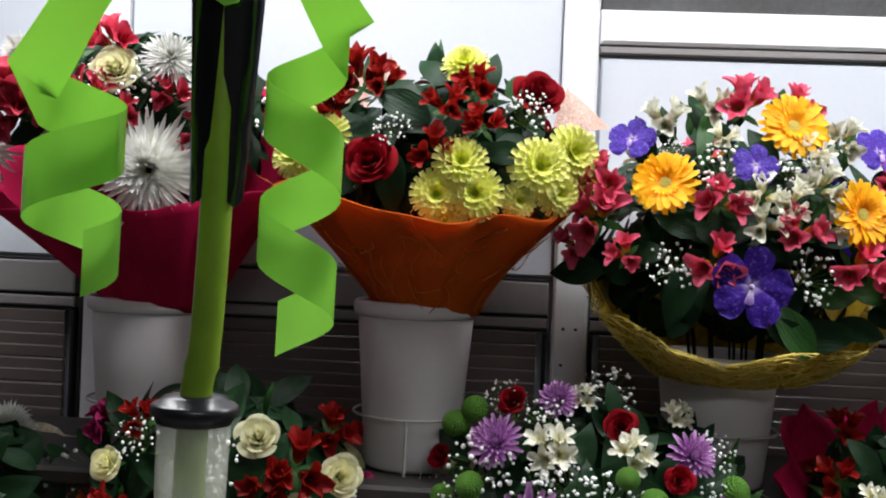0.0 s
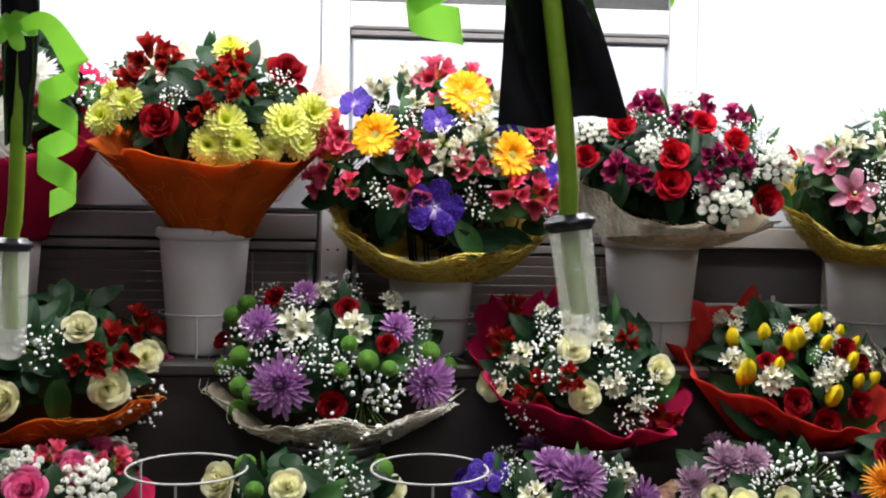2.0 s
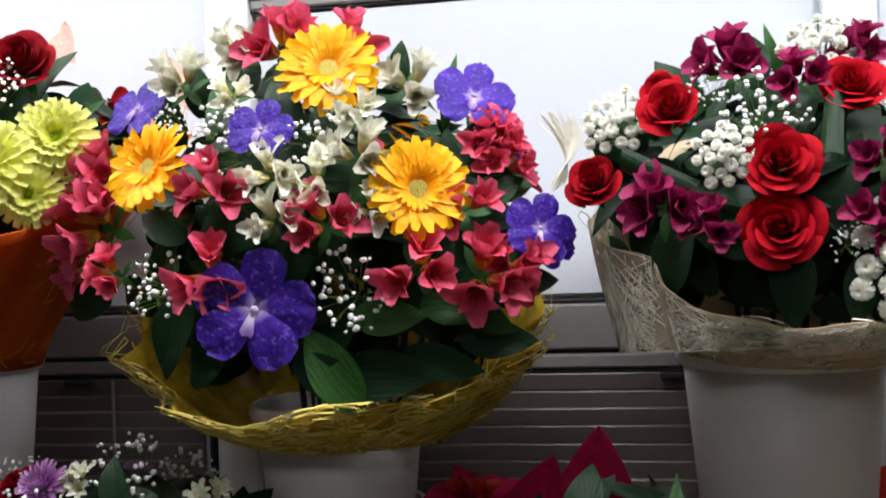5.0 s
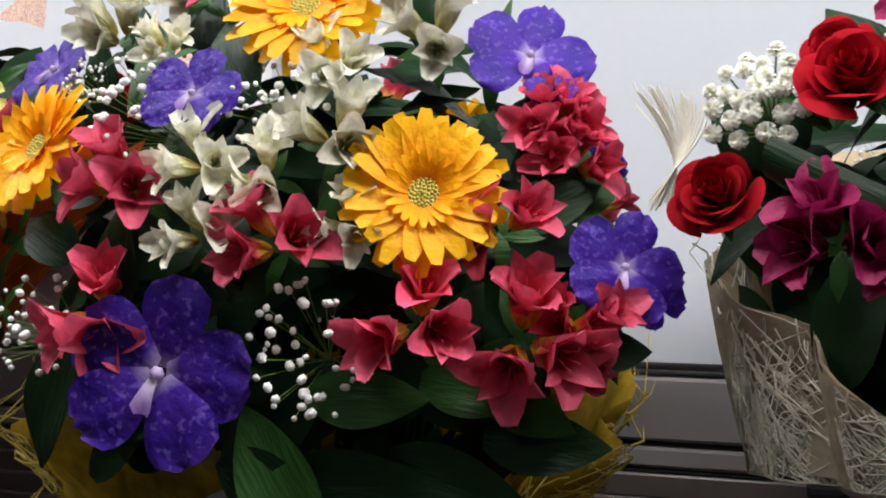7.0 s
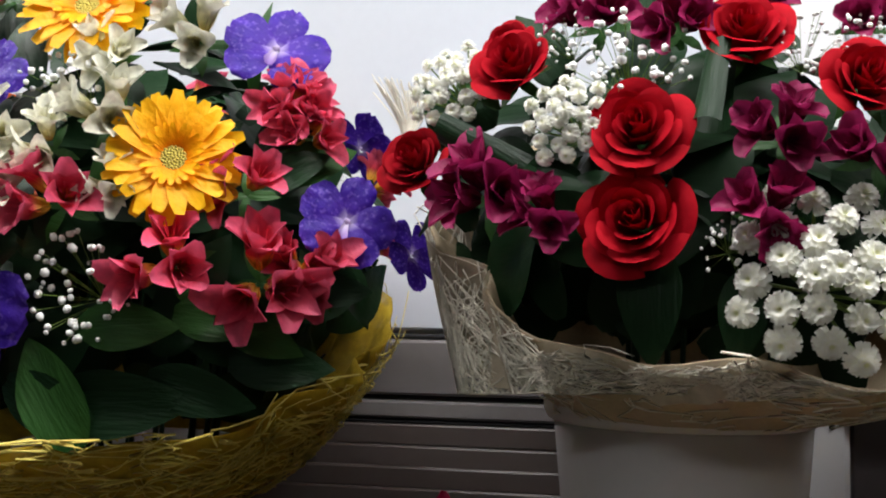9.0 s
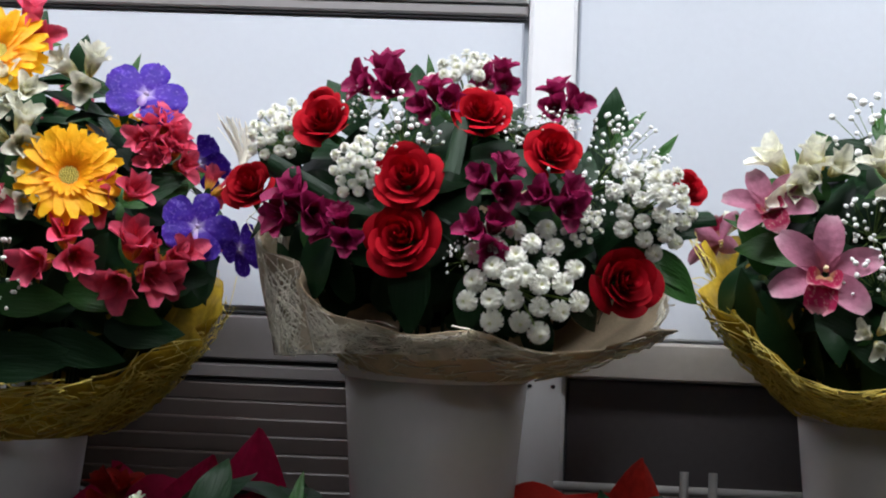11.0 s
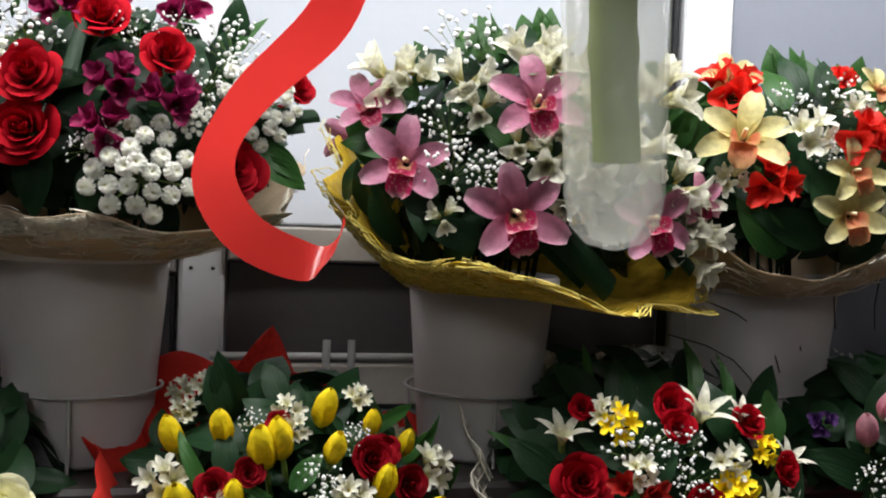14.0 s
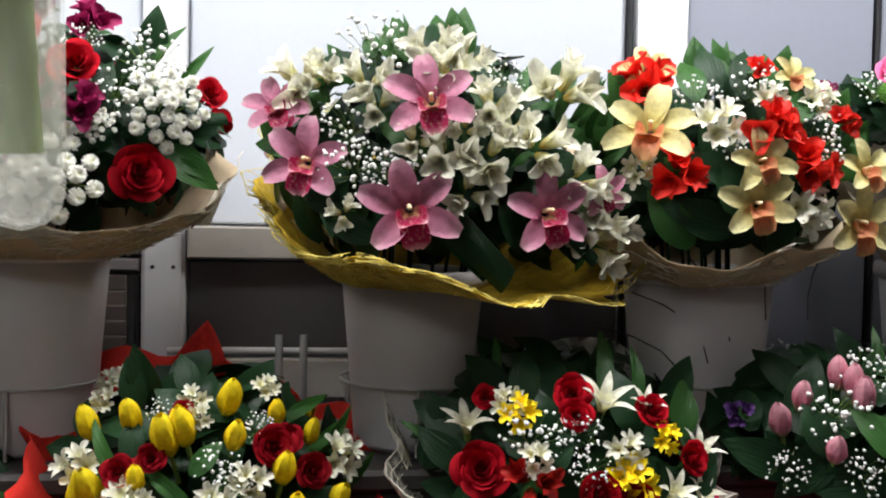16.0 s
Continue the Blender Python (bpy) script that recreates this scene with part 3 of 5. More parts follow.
GROW = dict(alst_maroon=1.1, rose_red=1.0, rose_dark=1.0, rose_white=1.18, rose_pink=1.2, freesia=0.9, alst_white=1.38, alst_pink=1.36, alst_violet=1.0, tulip_yellow=1.2, tulip_pink=1.15, gyp=1.3, leaf=1.15, leaf_long=1.3, leaf_dark=1.0, gerbera=1.06, vanda=1.05, chrys_purple=1.0, chrys_yellow=1.3,
            spider_white=1.15, cym_pink=1.02, cym_yellow=1.02, santini=1.0, carnation=1.0, lily=1.1, buttons=1.3)
LOOKS = dict(rose_red="velvety red rose bloom", rose_dark="dark red rose bloom", rose_white="cream white rose bloom", rose_pink="hot pink rose bloom", gerbera="yellow orange gerbera bloom",
             spider_white="white spider chrysanthemum bloom", spider_orange="orange spider chrysanthemum bloom", chrys_purple="lilac purple chrysanthemum bloom",
             chrys_mauve="pale mauve chrysanthemum bloom", chrys_yellow="lemon yellow chrysanthemum bloom", vanda="blue violet speckled orchid bloom",
             cym_pink="dusty pink orchid bloom", cym_yellow="straw yellow orchid bloom", carnation="scarlet red broad-petalled blooms", freesia="white freesia blooms",
             freesia_yellow="yellow freesia blooms", tulip_yellow="closed yellow tulip", tulip_pink="closed pink tulip", lily="ivory trumpet bloom",
             gyp="spray of tiny white blooms", buttons="cluster of white button blooms", santini="round green button bloom", leaf_curl="rolled glossy dark green leaf",
             alst_red="coral red lily blooms", alst_pink="crimson lily blooms with yellow throats", alst_orange="orange red lily blooms", alst_white="ivory lily blooms with yellow throats",
             alst_maroon="maroon lily blooms", alst_violet="violet blooms")


def part(name, data, parent, label="", m=None):
    ob = new(name, data)
    ob.parent = parent
    if m is not None:
        ob.matrix_basis = m
    if label:
        tagged(ob, label)
    return ob


def box_geo(g, x0, x1, y0, y1, z0, z1, mi=0, bev=0.003):
    """A box with narrow chamfered front edges."""
    b = min(bev, (x1 - x0) / 3, (z1 - z0) / 3, (y1 - y0) / 3)
    loops = [[(x0 + b, y0, z0 + b), (x1 - b, y0, z0 + b), (x1 - b, y0, z1 - b), (x0 + b, y0, z1 - b)],
             [(x0, y0 + b, z0), (x1, y0 + b, z0), (x1, y0 + b, z1), (x0, y0 + b, z1)],
             [(x0, y1, z0), (x1, y1, z0), (x1, y1, z1), (x0, y1, z1)]]
    o = len(g.v)
    g.grid(loops, (0, .5, 1), mi, True)
    g.f += [(o + 3, o + 2, o + 1, o), (o + 8, o + 9, o + 10, o + 11)]
    g.m += [mi, mi]


def box(name, mat, x0, x1, y0, y1, z0, z1, parent=None, label="", category="", kind="", bev=0.003, group=""):
    g = Geo()
    box_geo(g, x0, x1, y0, y1, z0, z1, 0, bev)
    ob = new(name, g.mesh(name, [M[mat]], smooth=False))
    if parent:
        ob.parent = parent
    return tagged(ob, label, category, group, kind)


# the room: unseen but for the north wall, dark walls and floor cut bounce
box("floor", "floor", -2.6, 3.6, -4.2, 0.4, -0.1, 0, label="grey shop floor", category="floor", kind="structure")
# Unseen ceiling, set low so that its lamps favour the top row.
box("ceiling", "ceiling", -2.6, 3.6, -4.2, 0.4, 2.4, 2.5, label="white shop ceiling", category="ceiling", kind="structure")
box("wall_west", "wall_unseen", -2.6, -2.5, -4.2, 0.4, 0, 2.4, label="dim grey side wall", category="wall", kind="structure")
box("wall_east", "wall_unseen", 3.5, 3.6, -4.2, 0.4, 0, 2.4, label="dim grey side wall", category="wall", kind="structure")
box("wall_south", "wall_unseen", -2.5, 3.5, -4.2, -4.1, 0, 2.4, label="dim grey rear wall", category="wall", kind="structure")
wall = box("wall_north", "wall", -2.5, 3.5, 0.113, 0.213, 0, 2.4, label="pale plastic panel wall behind the flower display", category="wall", kind="structure")


def wall_piece(name, mat, x0, x1, z0, z1, y0=0.098, y1=0.112, label="", bev=0.003):
    return box(name, mat, x0, x1, y0, y1, z0, z1, wall, label, bev=bev)


wall_piece("panel", "wall", -2.45, -1.06, 1.249, 2.35)
wall_piece("panel", "wall", -0.98, -0.123, 1.249, 2.35)
wall_piece("panel", "wall", 0.832, 1.55, 1.226, 2.35)
wall_piece("panel", "wall_grey", 1.664, 2.0, 0.6, 2.35, label="grey blue wall panel")
wall_piece("panel", "wall_grey", 2.014, 3.45, 0.6, 2.35, label="grey blue wall panel")
for x0, x1 in ((-1.056, -0.985), (1.572, 1.66)):
    wall_piece("post", "pvc", x0, x1, 0.5, 2.38, 0.085, 0.112, "white plastic post")
for x0 in (-1.068, 1.557, 2.003):
    wall_piece("gasket_and_shade", "gasket_and_shade", x0, x0 + 0.009, 0.5, 1.24 if x0 < 0 else 2.35, 0.092, 0.112, "black rubber seam")

# the framed window between two posts
win = tagged(new("window_1"), "white plastic window frame with a dark transom pane", "window", "", "structure")
for x0, x1 in ((-0.12, -0.052), (0.759, 0.828)):
    box("window_frame", "pvc", x0, x1, 0.078, 0.112, 0.5, 2.38, win, bev=0.006)
for z0, z1 in ((1.704, 1.77), (1.852, 1.92)):
    box("window_frame", "pvc", -0.05, 0.757, 0.08, 0.112, z0, z1, win, bev=0.006)
# Grey strip stands in for the shade on the rail's underside.
box("bead", "band", -0.05, 0.757, 0.09, 0.112, 1.686, 1.702, win, "grey inner glazing bead")
box("pane", "glass_dark", -0.05, 0.757, 0.101, 0.112, 1.772, 1.85, win, "dark smoked transom glass")
box("pane", "wall", -0.045, 0.752, 0.1, 0.112, 1.249, 1.68, win, "pale inset panel")
# Dark strip painted in for the shadow line under the rail.
box("gasket_and_shade", "gasket_and_shade", -0.048, 0.755, 0.096, 0.1, 1.6815, 1.685, win)

# bands, seams and blinds of the lower wall
for x0, x1 in ((-2.45, -1.075), (-0.98, -0.128), (-0.047, 0.754)):
    wall_piece("band", "band", x0, x1, 1.174, 1.2375, 0.083, 0.112, "grey plastic band")
    wall_piece("band", "band", x0, x1, 1.147, 1.1675, 0.085, 0.112)
    wall_piece("seam", "gasket_and_shade", x0, x1, 1.239, 1.2445, 0.094, 0.112, "black seam")
    wall_piece("seam", "gasket_and_shade", x0, x1, 1.1685, 1.173, 0.089, 0.112)
    wall_piece("seam", "gasket_and_shade", x0, x1, 1.141, 1.146, 0.089, 0.112)
    blind = tagged(new("window_blind"), "taupe horizontal slat blind on the lower wall", "blind", "lower wall blinds")
    blind.location = (0, 0, 0.62)
    g = Geo()
    box_geo(g, x0 + 0.02, x1 - 0.02, -0.004, 0.004, -0.0125, 0.0125, 0, 0.002)
    slat_mesh = g.mesh("slat", [M["blind"]], smooth=False)
    for i in range(21):
        part("slat", slat_mesh, blind, m=pose(0, 0.095 + 0.001 * (i % 2), 0.012 + 0.0248 * i, 9 + rng.uniform(-2, 2), rng.uniform(-.1, .1), 0))
    for cx in (x0 + 0.16, x1 - 0.16):
        box("ladder_cord", "band", cx, cx + 0.004, 0.079, 0.083, 0.0, 0.52, blind)
    # upright gaskets at both ends and the latch under the band
    for gx in (x0, x1 - 0.008):
        wall_piece("gasket_and_shade", "gasket_and_shade", gx, gx + 0.008, 0.62, 1.14, 0.088, 0.112)
    lx = x0 + 0.72 * (x1 - x0)
    wall_piece("latch", "gasket_and_shade", lx, lx + 0.05, 1.131, 1.14, 0.079, 0.112, "small dark latch", bev=0.002)
wall_piece("sill", "sill", 0.832, 1.55, 1.17, 1.222, 0.063, 0.112, "cream plastic sill rail")
wall_piece("panel", "panel_dark", 0.832, 1.185, 1.008, 1.166, 0.1, 0.112, "dark smoked lower panel")
wall_piece("panel", "panel_dark", 1.215, 1.55, 1.008, 1.166, 0.1, 0.112, "dark smoked lower panel")
wall_piece("rail", "sill", 1.187, 1.213, 1.008, 1.168, 0.09, 0.112, "cream plastic upright")
wall_piece("rail", "sill", 0.832, 1.55, 0.94, 1.005, 0.085, 0.112, "cream plastic bottom rail")
# screw heads on the frame posts
for sx, sz in ((0.777, 1.155), (0.81, 1.155), (-0.098, 1.15), (-0.074, 1.15), (-0.1, 1.08)):
    g = Geo()
    g.ball((sx, 0.0775, sz), 0.0035, squash=1.0)
    part("screw", g.mesh("screw", [M["gasket_and_shade"]]), win, "dark screw head")

# display steps
for z, y0, y1 in ((0.93, -0.34, 0.075), (0.55, -0.5, -0.345), (0.33, -0.8, -0.505)):
    st = tagged(new("display_step"), "dark stepped display shelf under the buckets", "shelf", "display steps")
    box("tread", "step", -2.3, 3.2, y0, y1, z - 0.03, z - 0.002, st, bev=0.006)
    box("riser", "step", -2.3, 3.2, y0 + 0.015, y1 - 0.002, 0, z - 0.031, st)

# thin rack rail behind the buckets
rack = tagged(new("rack_rail"), "white coated wire rail standing on the top step", "rack")
rack.location = (1.05, 0.02, 0.93)
g = Geo()
g.stick((-0.24, 0, 0.098), (0.85, 0, 0.098), 0.006, 0, 8)
part("rail", g.mesh("rail", [M["wire"]]), rack)
for x in (-0.068, -0.03, 0.6):
    g = Geo()
    g.stick((x, -.012, 0), (x, -.012, 0.125), 0.006, 0, 8)
    part("upright", g.mesh("upright", [M["wire"]]), rack)

# assumed ceiling lamps out of view; the last houses the added front fill
for lx, ly in LAMPS + [(0.3, -2.9)]:
    lamp = tagged(new("ceiling_light"), "long white fluorescent ceiling light", "lamp", "ceiling lights")
    lamp.location = (lx, ly, 2.4)
    box("housing", "pvc", -0.6, 0.6, -0.14, 0.14, -0.08, -0.002, lamp)
    box("diffuser", "glow", -0.56, 0.56, -0.11, 0.11, -0.1, -0.083, lamp)


# buckets and their wire rings
def lathe(name, prof, mat, sides=36):
    g = Geo()
    rows = [[(r * math.cos(k * 2 * math.pi / sides), r * math.sin(k * 2 * math.pi / sides), z) for k in range(sides)] for r, z in prof]
    g.grid(rows, [0.5] * len(rows), 0, True)
    return g.mesh(name, [M[mat]])


def bucket_mesh(mat):
    body = lathe("bucket", [(0.001, 0.004), (0.074, 0.004), (0.078, 0.0), (0.081, 0.006), (0.0905, 0.12), (0.1, 0.226), (0.097, 0.226), (0.087, 0.12), (0.078, 0.01), (0.001, 0.009)], mat)
    lip = lathe("bucket_rim", [(0.0965, 0.226), (0.101, 0.2265), (0.106, 0.229), (0.1085, 0.235), (0.108, 0.246), (0.1045, 0.25), (0.1, 0.248), (0.0965, 0.238), (0.0965, 0.226)], mat)
    return body, lip


BUCKET = {k: bucket_mesh(k) for k in ("bucket", "bucket_dark")}


def bucket(x, y, z_rim, z_foot, mat, label, scale=1.0):
    h = z_rim - z_foot
    ob = new("flower_bucket")
    part("body", BUCKET[mat][0], ob)
    part("rim", BUCKET[mat][1], ob)
    ob.location, ob.scale = (x, y, z_foot), (scale, scale, h / 0.25)
    ob.rotation_euler[2] = rng.random() * 6
    return tagged(ob, label, "bucket", "flower buckets")


def wire_stand(x, y, z_ring, z_foot, r):
    st = tagged(new("wire_ring_stand"), "white coated wire ring stand round a flower bucket", "stand", "wire ring stands")
    st.location = (x, y, z_foot)
    g = Geo()
    n = 40
    rows = []
    for k in range(n):
        a = k * 2 * math.pi / n
        rows.append([((r + 0.0022 * math.cos(b)) * math.cos(a), (r + 0.0022 * math.cos(b)) * math.sin(a), z_ring - z_foot + 0.0022 * math.sin(b)) for b in (0, 1.05, 2.09, 3.14, 4.19, 5.24)])
    rows.append(rows[0])
    g.grid(rows, [0.5] * len(rows), 0, True)
    part("ring", g.mesh("ring", [M["wire"]]), st)
    for a in (-1.57, 0.5, 2.64):
        g = Geo()
        g.stick((r * math.cos(a), r * math.sin(a), 0), (r * math.cos(a), r * math.sin(a), z_ring - z_foot - 0.002), 0.0026, 0, 6)
        part("leg", g.mesh("leg", [M["wire"]]), st)
    return st


# wrappers
def wrapper(bq, spec, c, r):
    """A flared sheet from the bucket's mouth to a wavy rim round the blooms, with its fibres."""
    x0, y0, z0 = spec["neck"]
    zf, rise, mat = spec["front"], spec["rise"], spec["mat"]
    amp, lean, out = spec.get("amp", 0.014), spec.get("lean", 0.0), spec.get("out", 1.06)
    ph = spec.get("phase", 0.0)
    r0 = spec.get("r0", 0.088)

    def at(a, v):
        sx, sy = math.sin(a), -math.cos(a)
        rimx, rimy = c[0] + sx * r[0] * out, c[1] + sy * r[1] * out
        zr = zf + rise * (1 - math.cos(a)) / 2 + lean * sx + amp * math.sin(3 * a + ph) + amp * 0.6 * math.sin(7 * a + 2 * ph) + amp * 0.3 * math.sin(13 * a + ph)
        k = v ** spec.get("flare", 1.25)
        fold = 0.012 * v * math.sin(11 * a + 3 * ph) + 0.006 * v * math.sin(23 * a + ph)
        nx, ny = x0 + sx * r0, y0 + sy * r0
        return Vector((nx + (rimx - nx) * k + fold * sx - c[0], ny + (rimy - ny) * k + fold * sy - c[1], z0 + (zr - z0) * v - c[2]))

    g = Geo()
    na, nv = 96, 12
    rows = [[at(k * 2 * math.pi / na, v / nv) for k in range(na)] for v in range(nv + 1)]
    g.grid(rows, [v / nv for v in range(nv + 1)], 0, True)
    sheet = part("wrapper", g.mesh("wrapper", [M[mat]]), bq, spec["label"])
    so = sheet.modifiers.new("thickness", "SOLIDIFY")
    so.thickness, so.offset = 0.0016, 0
    for a0, a1, zb in spec.get("flaps", ()):
        g = Geo()
        rows = []
        for v in range(7):
            s = v / 6
            row = []
            for k in range(25):
                a = a0 + (a1 - a0) * k / 24
                p = at(a, 1.0)
                zz = zb - c[2] + 0.008 * math.sin(9 * a) + 0.003 * math.sin(41 * a)
                q = 1.0 - 0.1 * s + 0.02 * math.sin(14 * a + 2 * s)
                row.append(Vector((p.x * q, p.y * q - 0.006, p.z + (zz - p.z) * s)))
            rows.append(row)
        g.grid(rows, [v / 6 for v in range(7)])
        part("wrapper_flap", g.mesh("wrapper_flap", [M[spec.get("flap_mat", mat)]]), bq, "frayed sisal edge folded down")
        g = Geo()
        for i in range(700):
            a, s0 = a0 + (a1 - a0) * rng.random(), rng.uniform(0, 0.8)
            pts = []
            for q in range(5):
                s = min(1.12, s0 + (0.2 + 0.25 * rng.random()) * q / 2)
                p = at(min(a1, max(a0, a + 0.07 * math.sin(q * (0.6 + i % 3 * .5) + i))), 1.0)
                f = 1.0 - 0.1 * s
                pts.append(Vector((p.x * f, p.y * f - 0.009, p.z + (zb - c[2] - p.z) * s)))
            w = rng.uniform(.0002, .0006)
            g.grid([[p + Vector((w, 0, w)), p + Vector((-w, -w, w)), p + Vector((0, 0, -w))] for p in pts], [0.5] * 5, 0, True)
        tagged(part("sisal_fibre", g.mesh("sisal_fibre", [M[spec.get("fibre", "fibre_cream")]]), bq, "loose natural fibre strands"), kind="stuff")
    if spec.get("net"):
        g = Geo()
        w = 0.0011
        for lines in ([[at(-2.4 + 4.8 * k / 70, 0.15 + 0.85 * q / 10) for q in range(11)] for k in range(71)] + [[at(-2.4 + 4.8 * q / 60, 0.15 + 0.85 * k / 13) for q in range(61)] for k in range(14)]):
            g.grid([[p + Vector((0, -w - .002, w)), p + Vector((w, -.002, -w)), p + Vector((-w, -.002, -w))] for p in lines], [0.5] * len(lines), 0, True)
        tagged(part("net", g.mesh("net", [M["fibre_cream"]]), bq, "white open net mesh"), kind="stuff")
    if "fibre" in spec:
        g = Geo()
        for i in range(spec.get("fibres", 420)):
            a, v = rng.uniform(-1.9, 1.9), rng.uniform(0.12, 1.0)
            da, dv = rng.uniform(-.25, .25), rng.uniform(-.45, .45)
            pts = []
            for q in range(6):
                s = q / 5
                p = at(a + da * s + 0.08 * math.sin(5 * s + i), min(1.1, max(0.03, v + dv * s + 0.07 * math.sin(4 * s + 2 * i))))
                pts.append(p + Vector((math.sin(a), -math.cos(a), 0)) * (0.003 + 0.011 * rng.random()))
            w = rng.uniform(.0003, .0009)
            g.grid([[p + Vector((0, 0, w)), p + Vector((w, -w, -w)), p + Vector((-w, 0, -w))] for p in pts], [q / 5 for q in range(6)], 0, True)
        tagged(part("sisal_fibre", g.mesh("sisal_fibre", [M[spec["fibre"]]]), bq, "loose natural fibre strands"), kind="stuff")
    return sheet


BOUQUETS = {}
BOUQUETS["A"] = dict(c=(-0.835, -0.180, 1.483), r=(0.250, 0.250, 0.181), flowers=dict(
    alst_red=[(-0.139, 0.047, 0.087), (-0.064, 0.097, 0.071), (0.009, 0.117, 0.064), (-0.144, 0.002, 0.078), (-0.013, 0.029, 0.066), (-0.068, 0.015, 0.062), (0.112, 0.033, 0.051), (0.042, 0.001, 0.046), (0.151, -0.021, 0.056)],
    rose_white=[(-0.058, -0.073, 0.093), (0.023, 0.070, 0.070)],
    spider_white=[(0.082, -0.081, 0.150), (0.166, 0.032, 0.089), (-0.146, 0.095, 0.065), (0.103, 0.087, 0.080), (-0.200, -0.058, 0.097)],
    gyp=[(0.061, 0.048, 0.070), (-0.003, 0.060, 0.054), (-0.055, 0.020, 0.046)],
    leaf=[(-0.119, 0.119, 0.049), (0.157, 0.084, 0.057), (0.073, -0.020, 0.062), (-0.122, -0.033, 0.063), (0.012, -0.022, 0.062), (0.137, -0.069, 0.064)],
))
BOUQUETS["B"] = dict(c=(-0.333, -0.180, 1.423), r=(0.253, 0.250, 0.186), flowers=dict(
    chrys_yellow=[(0.050, 0.004, 0.065), (0.016, -0.042, 0.060), (0.074, -0.039, 0.066), (0.030, -0.079, 0.049), (0.165, 0.003, 0.073), (0.216, 0.031, 0.070), (0.194, -0.031, 0.057), (0.248, -0.009, 0.060), (-0.207, 0.012, 0.061), (-0.152, 0.042, 0.055), (-0.191, 0.067, 0.039), (0.047, 0.160, 0.058), (0.137, -0.046, 0.044)],
    rose_dark=[(-0.086, 0.006, 0.087), (0.163, 0.124, 0.090)],
    alst_orange=[(-0.117, 0.143, 0.080), (0.070, 0.127, 0.056), (0.081, 0.065, 0.049), (0.025, 0.093, 0.055), (0.011, 0.021, 0.060), (-0.152, 0.084, 0.055), (-0.075, 0.128, 0.050)],
    gyp=[(-0.232, 0.095, 0.106), (-0.055, 0.054, 0.049), (0.148, 0.094, 0.063), (-0.198, 0.125, 0.059)],
    leaf=[(-0.165, 0.144, 0.070), (-0.006, 0.158, 0.068), (0.061, 0.167, 0.071), (-0.046, 0.097, 0.088), (0.039, 0.063, 0.065), (0.133, 0.140, 0.053), (-0.054, -0.028, 0.087), (0.123, 0.025, 0.066), (-0.248, 0.074, 0.070)],
))
BOUQUETS["C"] = dict(c=(0.156, -0.200, 1.287), r=(0.271, 0.240, 0.272), flowers=dict(
    gerbera=[(-0.136, 0.122, 0.093), (0.048, 0.213, 0.099), (0.141, 0.087, 0.094)],
    alst_pink=[(-0.236, 0.073, 0.077), (-0.227, 0.128, 0.067), (-0.189, 0.018, 0.045), (-0.263, 0.030, 0.049), (-0.059, 0.097, 0.059), (-0.067, 0.015, 0.061), (0.053, 0.062, 0.058), (0.138, 0.014, 0.062), (0.200, 0.005, 0.068), (0.232, 0.007, 0.053), (-0.018, 0.257, 0.069), (0.060, 0.247, 0.057), (0.221, 0.116, 0.045), (0.184, 0.072, 0.051), (0.207, 0.140, 0.045), (0.213, 0.129, 0.040), (0.206, 0.141, 0.048), (0.222, 0.012, 0.042)],
    vanda=[(-0.016, -0.022, 0.116), (0.187, 0.183, 0.083), (-0.180, 0.192, 0.074), (-0.012, 0.152, 0.066), (0.250, 0.047, 0.074)],
    alst_white=[(-0.000, 0.110, 0.048), (0.084, 0.127, 0.055), (0.042, 0.101, 0.043), (0.004, 0.066, 0.045), (-0.134, 0.226, 0.056), (-0.066, 0.251, 0.050), (0.099, 0.071, 0.038), (0.129, 0.199, 0.054), (0.074, 0.174, 0.045), (-0.053, 0.195, 0.034)],
    gyp=[(-0.125, 0.005, 0.060), (0.078, -0.003, 0.069), (-0.060, 0.148, 0.072), (0.045, 0.152, 0.060), (-0.127, 0.176, 0.035)],
    leaf=[(-0.026, 0.007, 0.058), (-0.116, -0.046, 0.081), (0.052, -0.079, 0.085), (-0.265, -0.012, 0.080), (0.212, -0.059, 0.069), (0.174, -0.026, 0.061), (0.001, 0.184, 0.067), (-0.124, 0.067, 0.060), (0.113, -0.032, 0.064), (0.215, 0.089, 0.053), (-0.060, 0.053, 0.059), (0.229, 0.098, 0.063), (0.209, 0.123, 0.053), (0.249, -0.003, 0.048), (0.203, -0.039, 0.055), (0.201, 0.148, 0.054)],
    leaf_long=[(-0.074, 0.218, 0.100), (0.095, 0.104, 0.070)],
    leaf_dark=[(0.103, -0.089, 0.113), (0.056, -0.093, 0.091), (0.160, -0.081, 0.083)],
))
